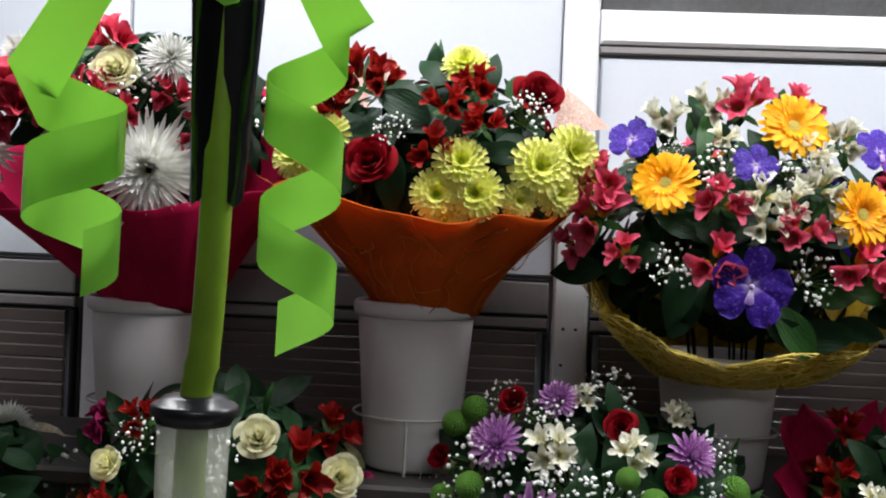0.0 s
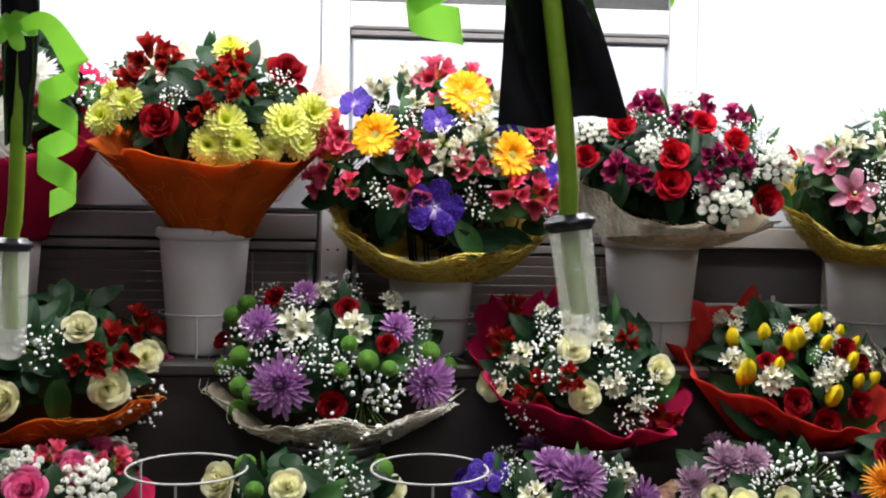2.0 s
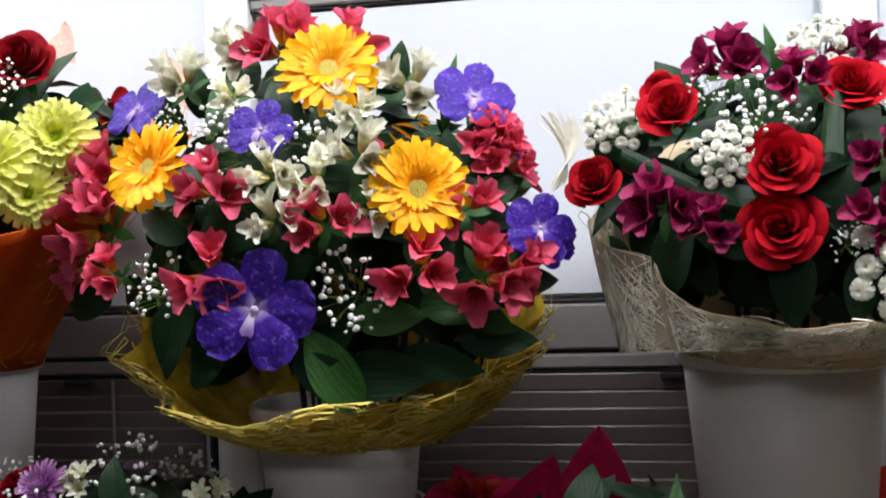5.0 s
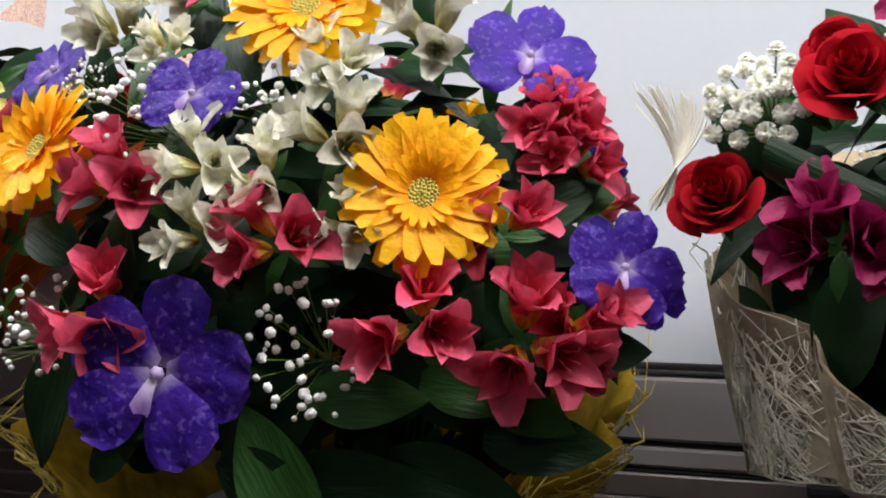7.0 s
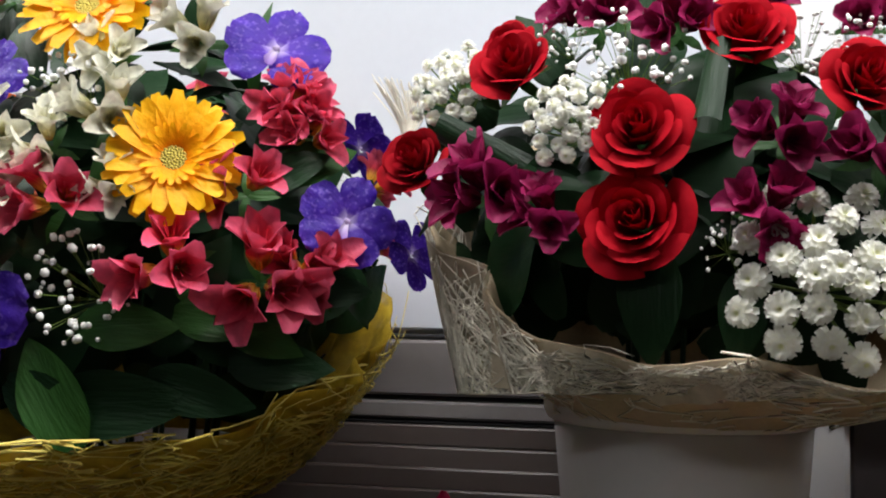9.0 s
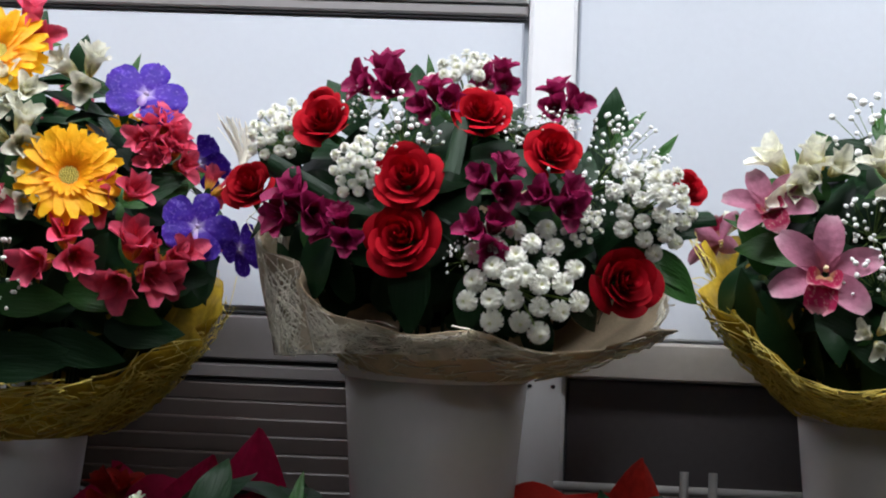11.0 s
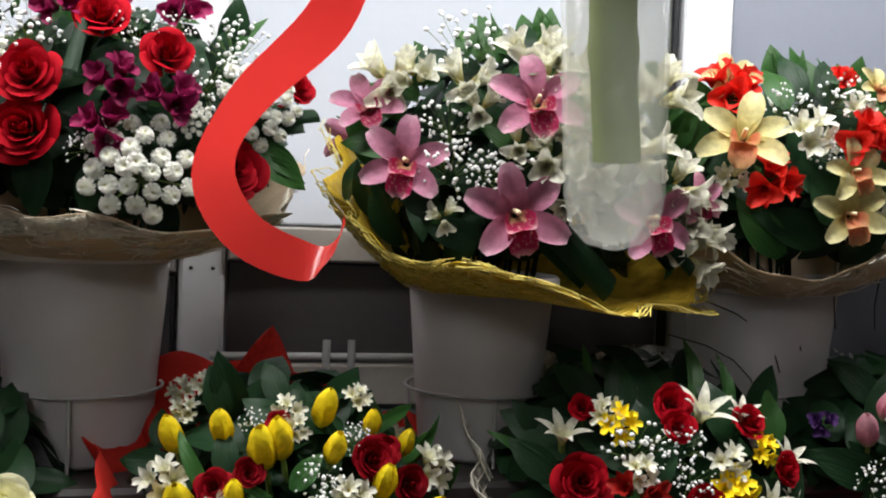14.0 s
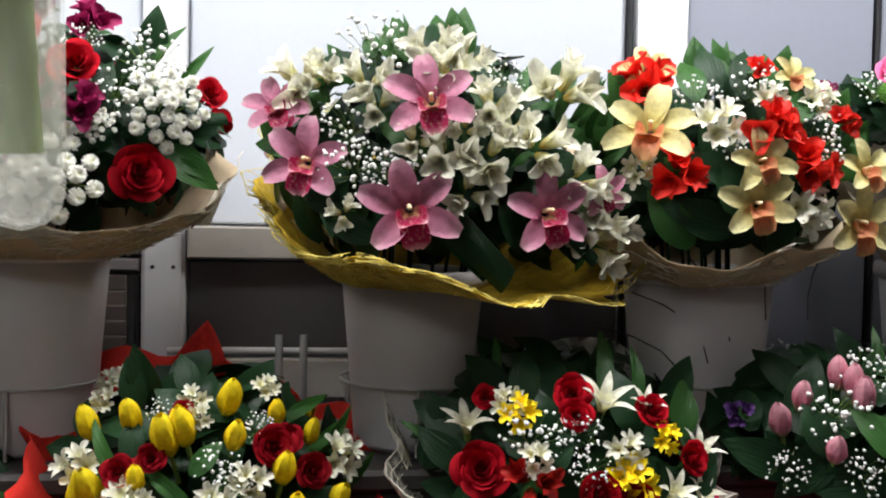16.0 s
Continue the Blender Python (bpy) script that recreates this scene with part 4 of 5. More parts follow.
BOUQUETS["D"] = dict(c=(0.685, -0.200, 1.327), r=(0.261, 0.250, 0.189), flowers=dict(
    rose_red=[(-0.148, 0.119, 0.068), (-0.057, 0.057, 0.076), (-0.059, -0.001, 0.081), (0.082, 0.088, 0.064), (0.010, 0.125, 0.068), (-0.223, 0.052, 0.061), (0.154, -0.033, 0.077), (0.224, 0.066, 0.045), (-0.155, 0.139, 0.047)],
    alst_maroon=[(-0.091, 0.162, 0.068), (-0.160, 0.022, 0.067), (-0.117, 0.003, 0.047), (-0.033, 0.137, 0.050), (0.029, 0.165, 0.048), (0.090, 0.142, 0.053), (0.030, 0.054, 0.053), (0.086, 0.040, 0.054), (0.022, 0.003, 0.052)],
    buttons=[(0.055, -0.036, 0.100), (-0.197, 0.112, 0.061), (-0.100, 0.065, 0.054), (0.179, 0.041, 0.084), (-0.001, 0.169, 0.069), (0.109, 0.018, 0.036)],
    gyp=[(-0.064, 0.112, 0.067), (0.046, 0.117, 0.043), (0.154, 0.110, 0.062), (0.130, 0.061, 0.056), (-0.082, 0.080, 0.048), (0.086, 0.121, 0.038), (0.172, 0.079, 0.060), (-0.110, 0.141, 0.039), (0.001, -0.016, 0.035)],
    leaf_curl=[(-0.161, 0.055, 0.080), (0.094, -0.008, 0.077), (0.207, 0.026, 0.084), (-0.008, 0.088, 0.066)],
    leaf=[(-0.050, -0.052, 0.071), (0.006, -0.061, 0.053), (0.208, -0.025, 0.076), (0.111, 0.072, 0.055)],
    leaf_long=[(-0.184, 0.119, 0.060), (0.208, -0.025, 0.063)],
))
BOUQUETS["E"] = dict(c=(1.208, -0.200, 1.280), r=(0.247, 0.260, 0.217), flowers=dict(
    cym_pink=[(-0.179, 0.028, 0.099), (-0.064, -0.024, 0.113), (0.094, -0.027, 0.103), (-0.039, 0.098, 0.104), (-0.216, 0.093, 0.084), (0.170, -0.001, 0.061)],
    alst_white=[(-0.113, 0.125, 0.053), (-0.101, 0.096, 0.045), (-0.018, 0.135, 0.053), (-0.192, 0.130, 0.066), (-0.168, 0.136, 0.049), (-0.035, 0.166, 0.055), (0.005, 0.155, 0.047), (-0.021, 0.042, 0.058), (0.025, 0.039, 0.065), (0.003, -0.004, 0.051), (0.143, 0.015, 0.059), (0.056, 0.076, 0.046), (0.088, 0.053, 0.060), (0.033, 0.098, 0.053), (0.123, 0.125, 0.073), (-0.057, 0.056, 0.044), (0.169, -0.063, 0.068), (0.180, -0.027, 0.067), (-0.139, -0.029, 0.031), (-0.001, 0.071, 0.038)],
    gyp=[(-0.102, 0.184, 0.087), (-0.137, 0.076, 0.056), (-0.136, 0.030, 0.062), (-0.067, 0.031, 0.068), (0.053, 0.144, 0.044), (-0.092, 0.024, 0.041)],
    leaf=[(-0.144, 0.157, 0.061), (-0.034, 0.195, 0.047), (-0.107, 0.182, 0.039), (-0.084, 0.117, 0.056), (-0.135, -0.043, 0.063), (-0.216, 0.058, 0.074), (0.117, 0.035, 0.072), (-0.168, -0.011, 0.056), (-0.073, 0.067, 0.069), (0.027, 0.007, 0.055)],
    leaf_long=[(0.015, 0.126, 0.085), (0.073, 0.130, 0.066), (0.135, 0.126, 0.063)],
    leaf_curl=[(0.002, -0.063, 0.139), (0.131, -0.053, 0.089)],
))
BOUQUETS["F"] = dict(c=(1.584, -0.180, 1.295), r=(0.220, 0.260, 0.177), flowers=dict(
    cym_yellow=[(-0.138, 0.060, 0.111), (-0.018, -0.026, 0.091), (0.123, -0.046, 0.100), (-0.014, 0.025, 0.076), (0.133, 0.018, 0.074), (0.051, 0.135, 0.059), (-0.124, 0.140, 0.071)],
    carnation=[(-0.132, 0.130, 0.084), (0.002, 0.068, 0.073), (-0.112, 0.014, 0.069), (0.056, 0.024, 0.073), (0.016, 0.149, 0.038), (0.111, 0.081, 0.045)],
    freesia=[(-0.059, 0.074, 0.073), (-0.150, 0.014, 0.051), (0.051, -0.026, 0.081), (0.013, 0.108, 0.051), (0.083, 0.112, 0.062)],
    gyp=[(0.003, 0.129, 0.056), (-0.080, 0.108, 0.055), (0.076, 0.056, 0.055), (-0.044, 0.057, 0.046), (0.088, 0.106, 0.049)],
    leaf=[(-0.046, 0.157, 0.069), (0.000, 0.153, 0.077), (-0.076, 0.141, 0.066), (-0.032, 0.004, 0.076), (-0.081, -0.041, 0.085), (-0.117, -0.043, 0.078), (0.023, -0.047, 0.085), (0.069, 0.121, 0.057), (0.118, 0.033, 0.073), (-0.065, 0.021, 0.068), (-0.124, 0.102, 0.072), (0.057, 0.104, 0.064)],
))
BOUQUETS["G"] = dict(c=(2.010, -0.180, 1.405), r=(0.260, 0.220, 0.092), flowers=dict(
    rose_pink=[(-0.129, 0.078, 0.065), (-0.194, 0.049, 0.062), (-0.109, 0.081, 0.075)],
    santini=[(-0.216, 0.017, 0.035), (-0.202, 0.012, 0.034)],
    leaf=[(-0.163, 0.071, 0.066), (-0.199, -0.026, 0.070), (-0.188, -0.005, 0.077)],
    gyp=[(-0.226, 0.029, 0.044), (-0.179, 0.036, 0.078)],
))
BOUQUETS["L0"] = dict(c=(-1.105, -0.300, 0.868), r=(0.240, 0.220, 0.113), flowers=dict(
    spider_white=[(0.095, 0.065, 0.078), (0.017, 0.100, 0.090), (0.050, 0.015, 0.086)],
    alst_pink=[(0.111, 0.008, 0.058), (0.080, -0.043, 0.067)],
    leaf=[(0.062, 0.107, 0.072), (0.081, 0.054, 0.087), (0.050, 0.054, 0.077)],
    gyp=[(0.018, 0.054, 0.087)],
))
BOUQUETS["L1"] = dict(c=(-0.654, -0.300, 0.917), r=(0.221, 0.200, 0.171), flowers=dict(
    rose_white=[(-0.043, -0.040, 0.074), (0.151, -0.023, 0.076), (0.093, 0.099, 0.061), (-0.130, 0.048, 0.050), (0.207, 0.028, 0.063)],
    alst_orange=[(0.152, 0.055, 0.081), (-0.108, -0.006, 0.059), (0.114, 0.035, 0.060), (-0.090, 0.113, 0.050), (0.184, 0.092, 0.063)],
    gyp=[(0.026, 0.067, 0.079), (0.194, -0.054, 0.114), (-0.260, -0.025, 0.095), (-0.090, 0.092, 0.060)],
    leaf=[(0.030, 0.167, 0.073), (0.110, 0.157, 0.078), (-0.010, 0.127, 0.081), (0.063, -0.054, 0.089), (-0.234, -0.090, 0.094), (0.185, -0.004, 0.082), (-0.193, 0.070, 0.092)],
    alst_maroon=[(0.222, -0.013, 0.064), (-0.170, 0.094, 0.061)],
))
BOUQUETS["L2"] = dict(c=(-0.060, -0.300, 0.904), r=(0.242, 0.200, 0.198), flowers=dict(
    chrys_purple=[(-0.101, 0.007, 0.118), (0.195, 0.002, 0.105), (-0.153, 0.115, 0.076), (0.129, 0.115, 0.068), (-0.064, 0.177, 0.057)],
    freesia=[(-0.075, 0.119, 0.085), (0.042, 0.119, 0.071), (-0.026, 0.184, 0.047), (0.118, 0.163, 0.054)],
    santini=[(-0.189, 0.051, 0.045), (-0.232, 0.019, 0.039), (-0.244, -0.016, 0.037), (-0.188, -0.007, 0.042), (-0.159, -0.020, 0.042), (-0.255, -0.049, 0.039), (-0.193, -0.058, 0.042), (0.033, 0.088, 0.035), (0.113, 0.039, 0.034), (0.070, 0.056, 0.045), (0.018, 0.038, 0.035), (0.195, 0.061, 0.048), (0.236, 0.022, 0.047), (-0.219, 0.121, 0.045), (-0.189, 0.145, 0.045)],
    rose_dark=[(-0.132, 0.165, 0.052), (0.026, 0.153, 0.056), (-0.244, 0.068, 0.047), (0.107, 0.086, 0.046), (0.002, -0.031, 0.064)],
    gyp=[(-0.094, 0.052, 0.079), (-0.051, 0.073, 0.069), (0.107, -0.004, 0.081), (0.161, 0.045, 0.062), (0.219, -0.034, 0.075), (-0.206, 0.023, 0.060), (-0.078, 0.154, 0.061), (0.017, 0.192, 0.074), (-0.174, 0.088, 0.091), (0.012, 0.053, 0.079), (0.065, -0.034, 0.130), (0.162, 0.116, 0.064), (-0.009, -0.071, 0.060), (-0.143, 0.173, 0.054)],
    leaf=[(-0.040, 0.053, 0.079), (0.173, 0.085, 0.074), (-0.040, -0.010, 0.089), (0.128, 0.048, 0.071), (-0.227, 0.091, 0.072), (0.212, 0.088, 0.067)],
))
BOUQUETS["L3"] = dict(c=(0.464, -0.300, 0.902), r=(0.209, 0.200, 0.185), flowers=dict(
    rose_white=[(-0.195, -0.009, 0.064), (-0.022, -0.008, 0.062), (-0.040, 0.086, 0.060), (0.152, 0.037, 0.059)],
    freesia=[(-0.040, 0.138, 0.054), (-0.142, 0.064, 0.060), (0.016, 0.111, 0.061), (0.039, 0.015, 0.056), (-0.090, 0.152, 0.034), (0.093, -0.027, 0.041)],
    alst_orange=[(-0.116, -0.002, 0.067), (-0.173, 0.083, 0.054), (-0.143, 0.147, 0.051), (0.075, 0.107, 0.042), (0.163, -0.071, 0.068), (-0.049, 0.029, 0.046)],
    gyp=[(-0.077, 0.039, 0.076), (-0.162, 0.024, 0.068), (0.032, 0.054, 0.077), (0.116, 0.005, 0.079), (-0.079, 0.131, 0.059), (-0.083, 0.085, 0.086), (-0.126, -0.055, 0.077), (0.082, -0.053, 0.069), (-0.001, 0.130, 0.059)],
    leaf=[(0.074, 0.060, 0.078), (-0.069, -0.063, 0.076), (0.009, -0.049, 0.086), (0.180, -0.006, 0.095), (0.067, 0.094, 0.079), (-0.020, 0.174, 0.071), (-0.087, 0.029, 0.067)],
    leaf_curl=[(-0.124, 0.027, 0.067)],
))
BOUQUETS["L4"] = dict(c=(0.912, -0.300, 0.880), r=(0.200, 0.200, 0.201), flowers=dict(
    tulip_yellow=[(-0.133, 0.121, 0.046), (-0.079, 0.137, 0.044), (-0.036, 0.121, 0.054), (-0.018, 0.130, 0.051), (0.031, 0.157, 0.048), (0.040, 0.120, 0.040), (0.095, 0.083, 0.045), (-0.065, 0.078, 0.036), (-0.131, 0.048, 0.044), (0.084, 0.139, 0.034), (0.124, 0.114, 0.035), (0.109, 0.043, 0.036), (-0.120, 0.059, 0.061), (0.043, 0.018, 0.055), (0.154, 0.037, 0.047)],
    freesia=[(-0.129, 0.155, 0.038), (-0.102, 0.170, 0.034), (-0.121, 0.145, 0.035), (-0.009, 0.155, 0.040), (-0.000, 0.140, 0.033), (0.071, 0.165, 0.036), (-0.140, 0.079, 0.059), (0.160, 0.080, 0.062), (0.058, 0.072, 0.052), (-0.060, 0.051, 0.044), (0.022, 0.052, 0.056), (-0.078, 0.047, 0.066)],
    rose_dark=[(-0.086, 0.083, 0.044), (0.084, 0.107, 0.056), (-0.050, 0.099, 0.037), (-0.021, 0.145, 0.029), (0.128, 0.075, 0.047), (0.098, 0.113, 0.040), (-0.034, 0.007, 0.065), (0.112, -0.005, 0.068), (-0.094, -0.018, 0.066), (0.032, -0.037, 0.066)],
    gyp=[(0.024, 0.091, 0.044), (0.033, 0.066, 0.050), (0.065, 0.129, 0.033), (-0.046, 0.145, 0.026)],
    leaf=[(-0.023, 0.181, 0.054), (-0.167, 0.088, 0.059), (0.130, 0.040, 0.060), (0.010, 0.102, 0.044), (-0.075, 0.116, 0.051), (-0.150, 0.124, 0.047), (-0.101, -0.053, 0.088), (-0.018, -0.059, 0.099), (0.141, -0.056, 0.105), (-0.150, 0.002, 0.089)],
    leaf_long=[(-0.112, 0.101, 0.070), (0.120, 0.142, 0.066), (-0.037, 0.075, 0.068), (0.147, 0.107, 0.059)],
))
BOUQUETS["L5"] = dict(c=(1.352, -0.300, 0.925), r=(0.210, 0.200, 0.184), flowers=dict(
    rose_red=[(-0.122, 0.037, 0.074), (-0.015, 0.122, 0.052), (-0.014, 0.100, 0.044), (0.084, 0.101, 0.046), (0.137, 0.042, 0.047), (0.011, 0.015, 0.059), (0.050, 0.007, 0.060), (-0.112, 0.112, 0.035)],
    freesia_yellow=[(-0.078, 0.099, 0.044), (0.047, 0.026, 0.060), (0.097, 0.070, 0.037)],
    lily=[(-0.135, 0.088, 0.054), (0.026, 0.120, 0.062), (0.157, 0.053, 0.049), (0.157, 0.003, 0.048), (0.110, 0.013, 0.048), (0.080, 0.112, 0.041)],
    freesia=[(-0.088, 0.109, 0.045), (-0.063, 0.051, 0.045), (0.042, 0.061, 0.053)],
    alst_orange=[(-0.069, 0.025, 0.052)],
    gyp=[(-0.060, 0.075, 0.067), (-0.011, 0.077, 0.046), (-0.001, 0.041, 0.042)],
    leaf=[(-0.157, 0.085, 0.097), (-0.108, 0.136, 0.068), (-0.065, 0.141, 0.066), (0.141, 0.097, 0.071), (-0.166, 0.050, 0.066), (0.156, 0.015, 0.085), (-0.038, 0.058, 0.056), (-0.078, -0.027, 0.089), (-0.003, -0.045, 0.101)],
    leaf_long=[(0.042, 0.158, 0.085), (0.081, 0.139, 0.069)],
))
BOUQUETS["L6"] = dict(c=(1.767, -0.300, 0.965), r=(0.240, 0.200, 0.130), flowers=dict(
    tulip_pink=[(-0.165, 0.044, 0.050), (-0.135, 0.072, 0.042), (-0.083, 0.098, 0.048), (-0.072, 0.091, 0.047), (-0.070, 0.077, 0.050), (-0.115, 0.017, 0.044)],
    gyp=[(-0.102, 0.061, 0.069), (-0.041, 0.103, 0.056), (-0.160, -0.011, 0.046), (-0.083, -0.007, 0.045)],
    alst_violet=[(-0.199, 0.044, 0.036)],
    leaf=[(-0.138, 0.098, 0.075), (-0.143, -0.015, 0.092), (-0.097, -0.024, 0.091), (-0.062, 0.040, 0.076), (-0.184, -0.003, 0.086), (-0.131, 0.040, 0.061)],
))
BOUQUETS["M1"] = dict(c=(-0.617, -0.520, 0.716), r=(0.200, 0.180, 0.085), flowers=dict(
    buttons=[(0.006, 0.065, 0.072), (0.125, 0.040, 0.086)],
    rose_pink=[(0.029, 0.040, 0.074), (0.099, 0.060, 0.069)],
    alst_pink=[(0.150, 0.055, 0.052), (0.055, 0.073, 0.055)],
    spider_orange=[(-0.054, 0.047, 0.070)],
    leaf=[(0.071, 0.046, 0.080), (0.169, 0.024, 0.083)],
))
BOUQUETS["M2"] = dict(c=(-0.099, -0.520, 0.703), r=(0.167, 0.180, 0.096), flowers=dict(
    rose_white=[(-0.178, 0.024, 0.076), (-0.032, 0.056, 0.061), (0.163, 0.018, 0.051)],
    santini=[(-0.120, 0.065, 0.043), (0.140, 0.052, 0.046), (-0.092, 0.043, 0.037)],
    gyp=[(0.029, 0.085, 0.068), (0.083, 0.054, 0.066)],
    leaf=[(-0.104, 0.055, 0.085), (0.001, 0.072, 0.076), (0.113, 0.055, 0.087), (0.043, 0.042, 0.084)],
))
BOUQUETS["M3"] = dict(c=(0.376, -0.520, 0.696), r=(0.182, 0.180, 0.104), flowers=dict(
    vanda=[(-0.131, 0.064, 0.079), (-0.167, 0.025, 0.068)],
    freesia=[(-0.057, 0.047, 0.062), (0.130, 0.060, 0.061)],
    chrys_purple=[(0.032, 0.073, 0.097), (-0.014, 0.090, 0.074), (0.163, 0.019, 0.077)],
    gyp=[(0.084, 0.080, 0.065), (-0.086, 0.076, 0.049)],
    leaf=[(0.093, 0.044, 0.088), (-0.068, 0.070, 0.077), (-0.005, 0.042, 0.085)],
))
BOUQUETS["M4"] = dict(c=(0.787, -0.520, 0.685), r=(0.181, 0.180, 0.130), flowers=dict(
    chrys_mauve=[(-0.085, 0.101, 0.085), (-0.036, 0.111, 0.065), (-0.145, 0.059, 0.070)],
    rose_white=[(-0.121, 0.049, 0.044), (-0.000, 0.057, 0.044), (-0.076, 0.048, 0.050)],
    gyp=[(0.020, 0.104, 0.085), (0.090, 0.087, 0.087), (-0.035, 0.075, 0.059)],
    alst_violet=[(0.141, 0.025, 0.067)],
    leaf=[(-0.062, 0.073, 0.088), (0.034, 0.065, 0.088), (-0.134, 0.089, 0.082)],
))
BOUQUETS["M5"] = dict(c=(1.107, -0.520, 0.676), r=(0.156, 0.180, 0.187), flowers=dict(
    spider_orange=[(-0.104, 0.078, 0.099), (0.100, 0.039, 0.112), (0.023, 0.136, 0.069)],
    freesia=[(-0.048, 0.115, 0.104), (0.007, 0.149, 0.087), (-0.033, 0.070, 0.077)],
    rose_dark=[(-0.085, 0.134, 0.066), (0.092, 0.093, 0.092)],
    gyp=[(0.015, 0.098, 0.067)],
    leaf=[(-0.090, 0.147, 0.076), (-0.084, 0.046, 0.093), (0.026, 0.050, 0.093), (0.092, 0.091, 0.096)],
))


# what wraps each bouquet: neck, front rim height, rise to the back
WRAP = dict(
    A=dict(neck=(-0.800, -0.18, 1.174), front=1.330, rise=0.22, mat="wrap_magenta", label="magenta felt wrapping", phase=1.0, amp=0.012, flare=1.1),
    B=dict(neck=(-0.342, -0.18, 1.188), front=1.339, rise=0.21, mat="wrap_orange", label="orange felt wrapping", fibre="fibre_orange", fibres=50, phase=2.3, amp=0.012),
    C=dict(neck=(0.164, -0.18, 1.100), front=1.155, rise=0.2, lean=-0.015, mat="wrap_yellow", label="yellow sisal wrapping", fibre="fibre_yellow", fibres=500, out=0.87, flare=0.66, amp=0.01, r0=0.098),
    D=dict(neck=(0.664, -0.18, 1.184), front=1.227, rise=0.22, lean=-0.04, mat="wrap_beige", flap_mat="wrap_cream", label="beige paper wrapping under cream sisal", fibre="fibre_cream", fibres=140, phase=0.7, out=0.88, flare=0.7, amp=0.01, r0=0.1, flaps=((-1.45, 0.4, 1.218), (1.05, 1.6, 1.236))),
    E=dict(neck=(1.181, -0.18, 1.150), front=1.158, rise=0.2, lean=-0.04, mat="wrap_yellow", label="yellow sisal wrapping", fibre="fibre_yellow", fibres=600, phase=1.9, out=1.0, flare=0.7),
    F=dict(neck=(1.584, -0.18, 1.155), front=1.198, rise=0.2, mat="wrap_beige", label="beige paper wrapping", fibre="fibre_cream", fibres=80, phase=0.4, out=0.9, flare=0.8),
    G=dict(neck=(2.009, -0.18, 1.139), front=1.239, rise=0.2, mat="wrap_cream", label="cream wrapping"),
    L0=dict(neck=(-1.105, -0.32, 0.760), front=0.805, rise=0.12, mat="wrap_cream", label="cream wrapping", flare=0.8),
    L1=dict(neck=(-0.655, -0.32, 0.760), front=0.825, rise=0.12, mat="wrap_orange", label="orange felt wrapping", fibre="fibre_orange", fibres=120, phase=0.3, flare=0.8),
    L2=dict(neck=(-0.063, -0.32, 0.760), front=0.825, rise=0.15, mat="wrap_cream", label="cream sisal wrapping", fibre="fibre_cream", fibres=450, phase=1.1, out=1.06, flare=0.8),
    L3=dict(neck=(0.464, -0.32, 0.760), front=0.829, rise=0.2, lean=-0.045, mat="wrap_magenta", label="magenta felt wrapping", phase=2.0, out=1.12, flare=0.8),
    L4=dict(neck=(0.923, -0.32, 0.760), front=0.840, rise=0.19, lean=-0.04, mat="wrap_red", label="red felt wrapping", phase=2.6, out=1.14, flare=0.8),
    L5=dict(neck=(1.352, -0.32, 0.760), front=0.867, rise=0.2, mat="wrap_white", label="white open net wrapping", phase=0.9, out=1.05, flare=0.8, net=True),
    L6=dict(neck=(1.767, -0.32, 0.760), front=0.863, rise=0.16, mat="wrap_magenta", label="dark pink wrapping", flare=0.8),
    M1=dict(neck=(-0.617, -0.6, 0.570), front=0.630, rise=0.1, mat="wrap_magenta", label="pink wrapping"),
    M2=dict(neck=(-0.102, -0.6, 0.570), front=0.624, rise=0.1, mat="wrap_cream", label="cream sisal wrapping"),
    M3=dict(neck=(0.380, -0.6, 0.570), front=0.614, rise=0.1, mat="wrap_cream", label="white wrapping"),
    M4=dict(neck=(0.783, -0.6, 0.570), front=0.612, rise=0.1, mat="wrap_peach", label="peach tissue wrapping"),
    M5=dict(neck=(1.116, -0.6, 0.570), front=0.600, rise=0.1, mat="wrap_beige", label="beige wrapping"))
TALK = dict(A="bouquet of coral lilies, white roses and chrysanthemums in magenta felt", B="bouquet of lemon chrysanthemums and red lilies in orange felt",
            C="bouquet of yellow gerberas, crimson lilies and violet orchids", D="bouquet of red roses and white button blooms in cream sisal",
            E="bouquet of pink orchids and ivory lilies in yellow sisal", F="bouquet of straw yellow orchids and scarlet blooms in beige paper",
            G="bouquet of hot pink roses with green button blooms", L0="bouquet of white spider chrysanthemums in pale paper",
            L1="bouquet of cream roses and orange lilies in orange felt", L2="bouquet of lilac chrysanthemums and green buttons in cream sisal",
            L3="bouquet of cream roses and scarlet blooms in magenta felt", L4="bouquet of yellow tulips and white freesias in red felt",
            L5="bouquet of red roses and ivory trumpets in white net", L6="bouquet of closed pink tulips with dark leaves",
            M1="bouquet of pink roses and white button blooms", M2="bouquet of cream roses with green button blooms",
            M3="bouquet of violet orchids and purple chrysanthemums", M4="bouquet of pale mauve chrysanthemums and cream roses",
            M5="bouquet of orange spider chrysanthemums and white freesias")


def corner_mesh(mat):
    g = Geo()
    rows = []
    for i in range(9):
        s = i / 8
        rows.append([(e * (0.6 * (1 - s) ** 0.8 + 0.01), s, 0.12 * math.sin(3 * e + 2 * s) + 0.1 * (1 - abs(e)) * (1 - s)) for e in (-1, -.6, -.2, .2, .6, 1)])
    g.grid(rows, [i / 8 for i in range(9)])
    return g.mesh("wrapper_corner", [M[mat]])


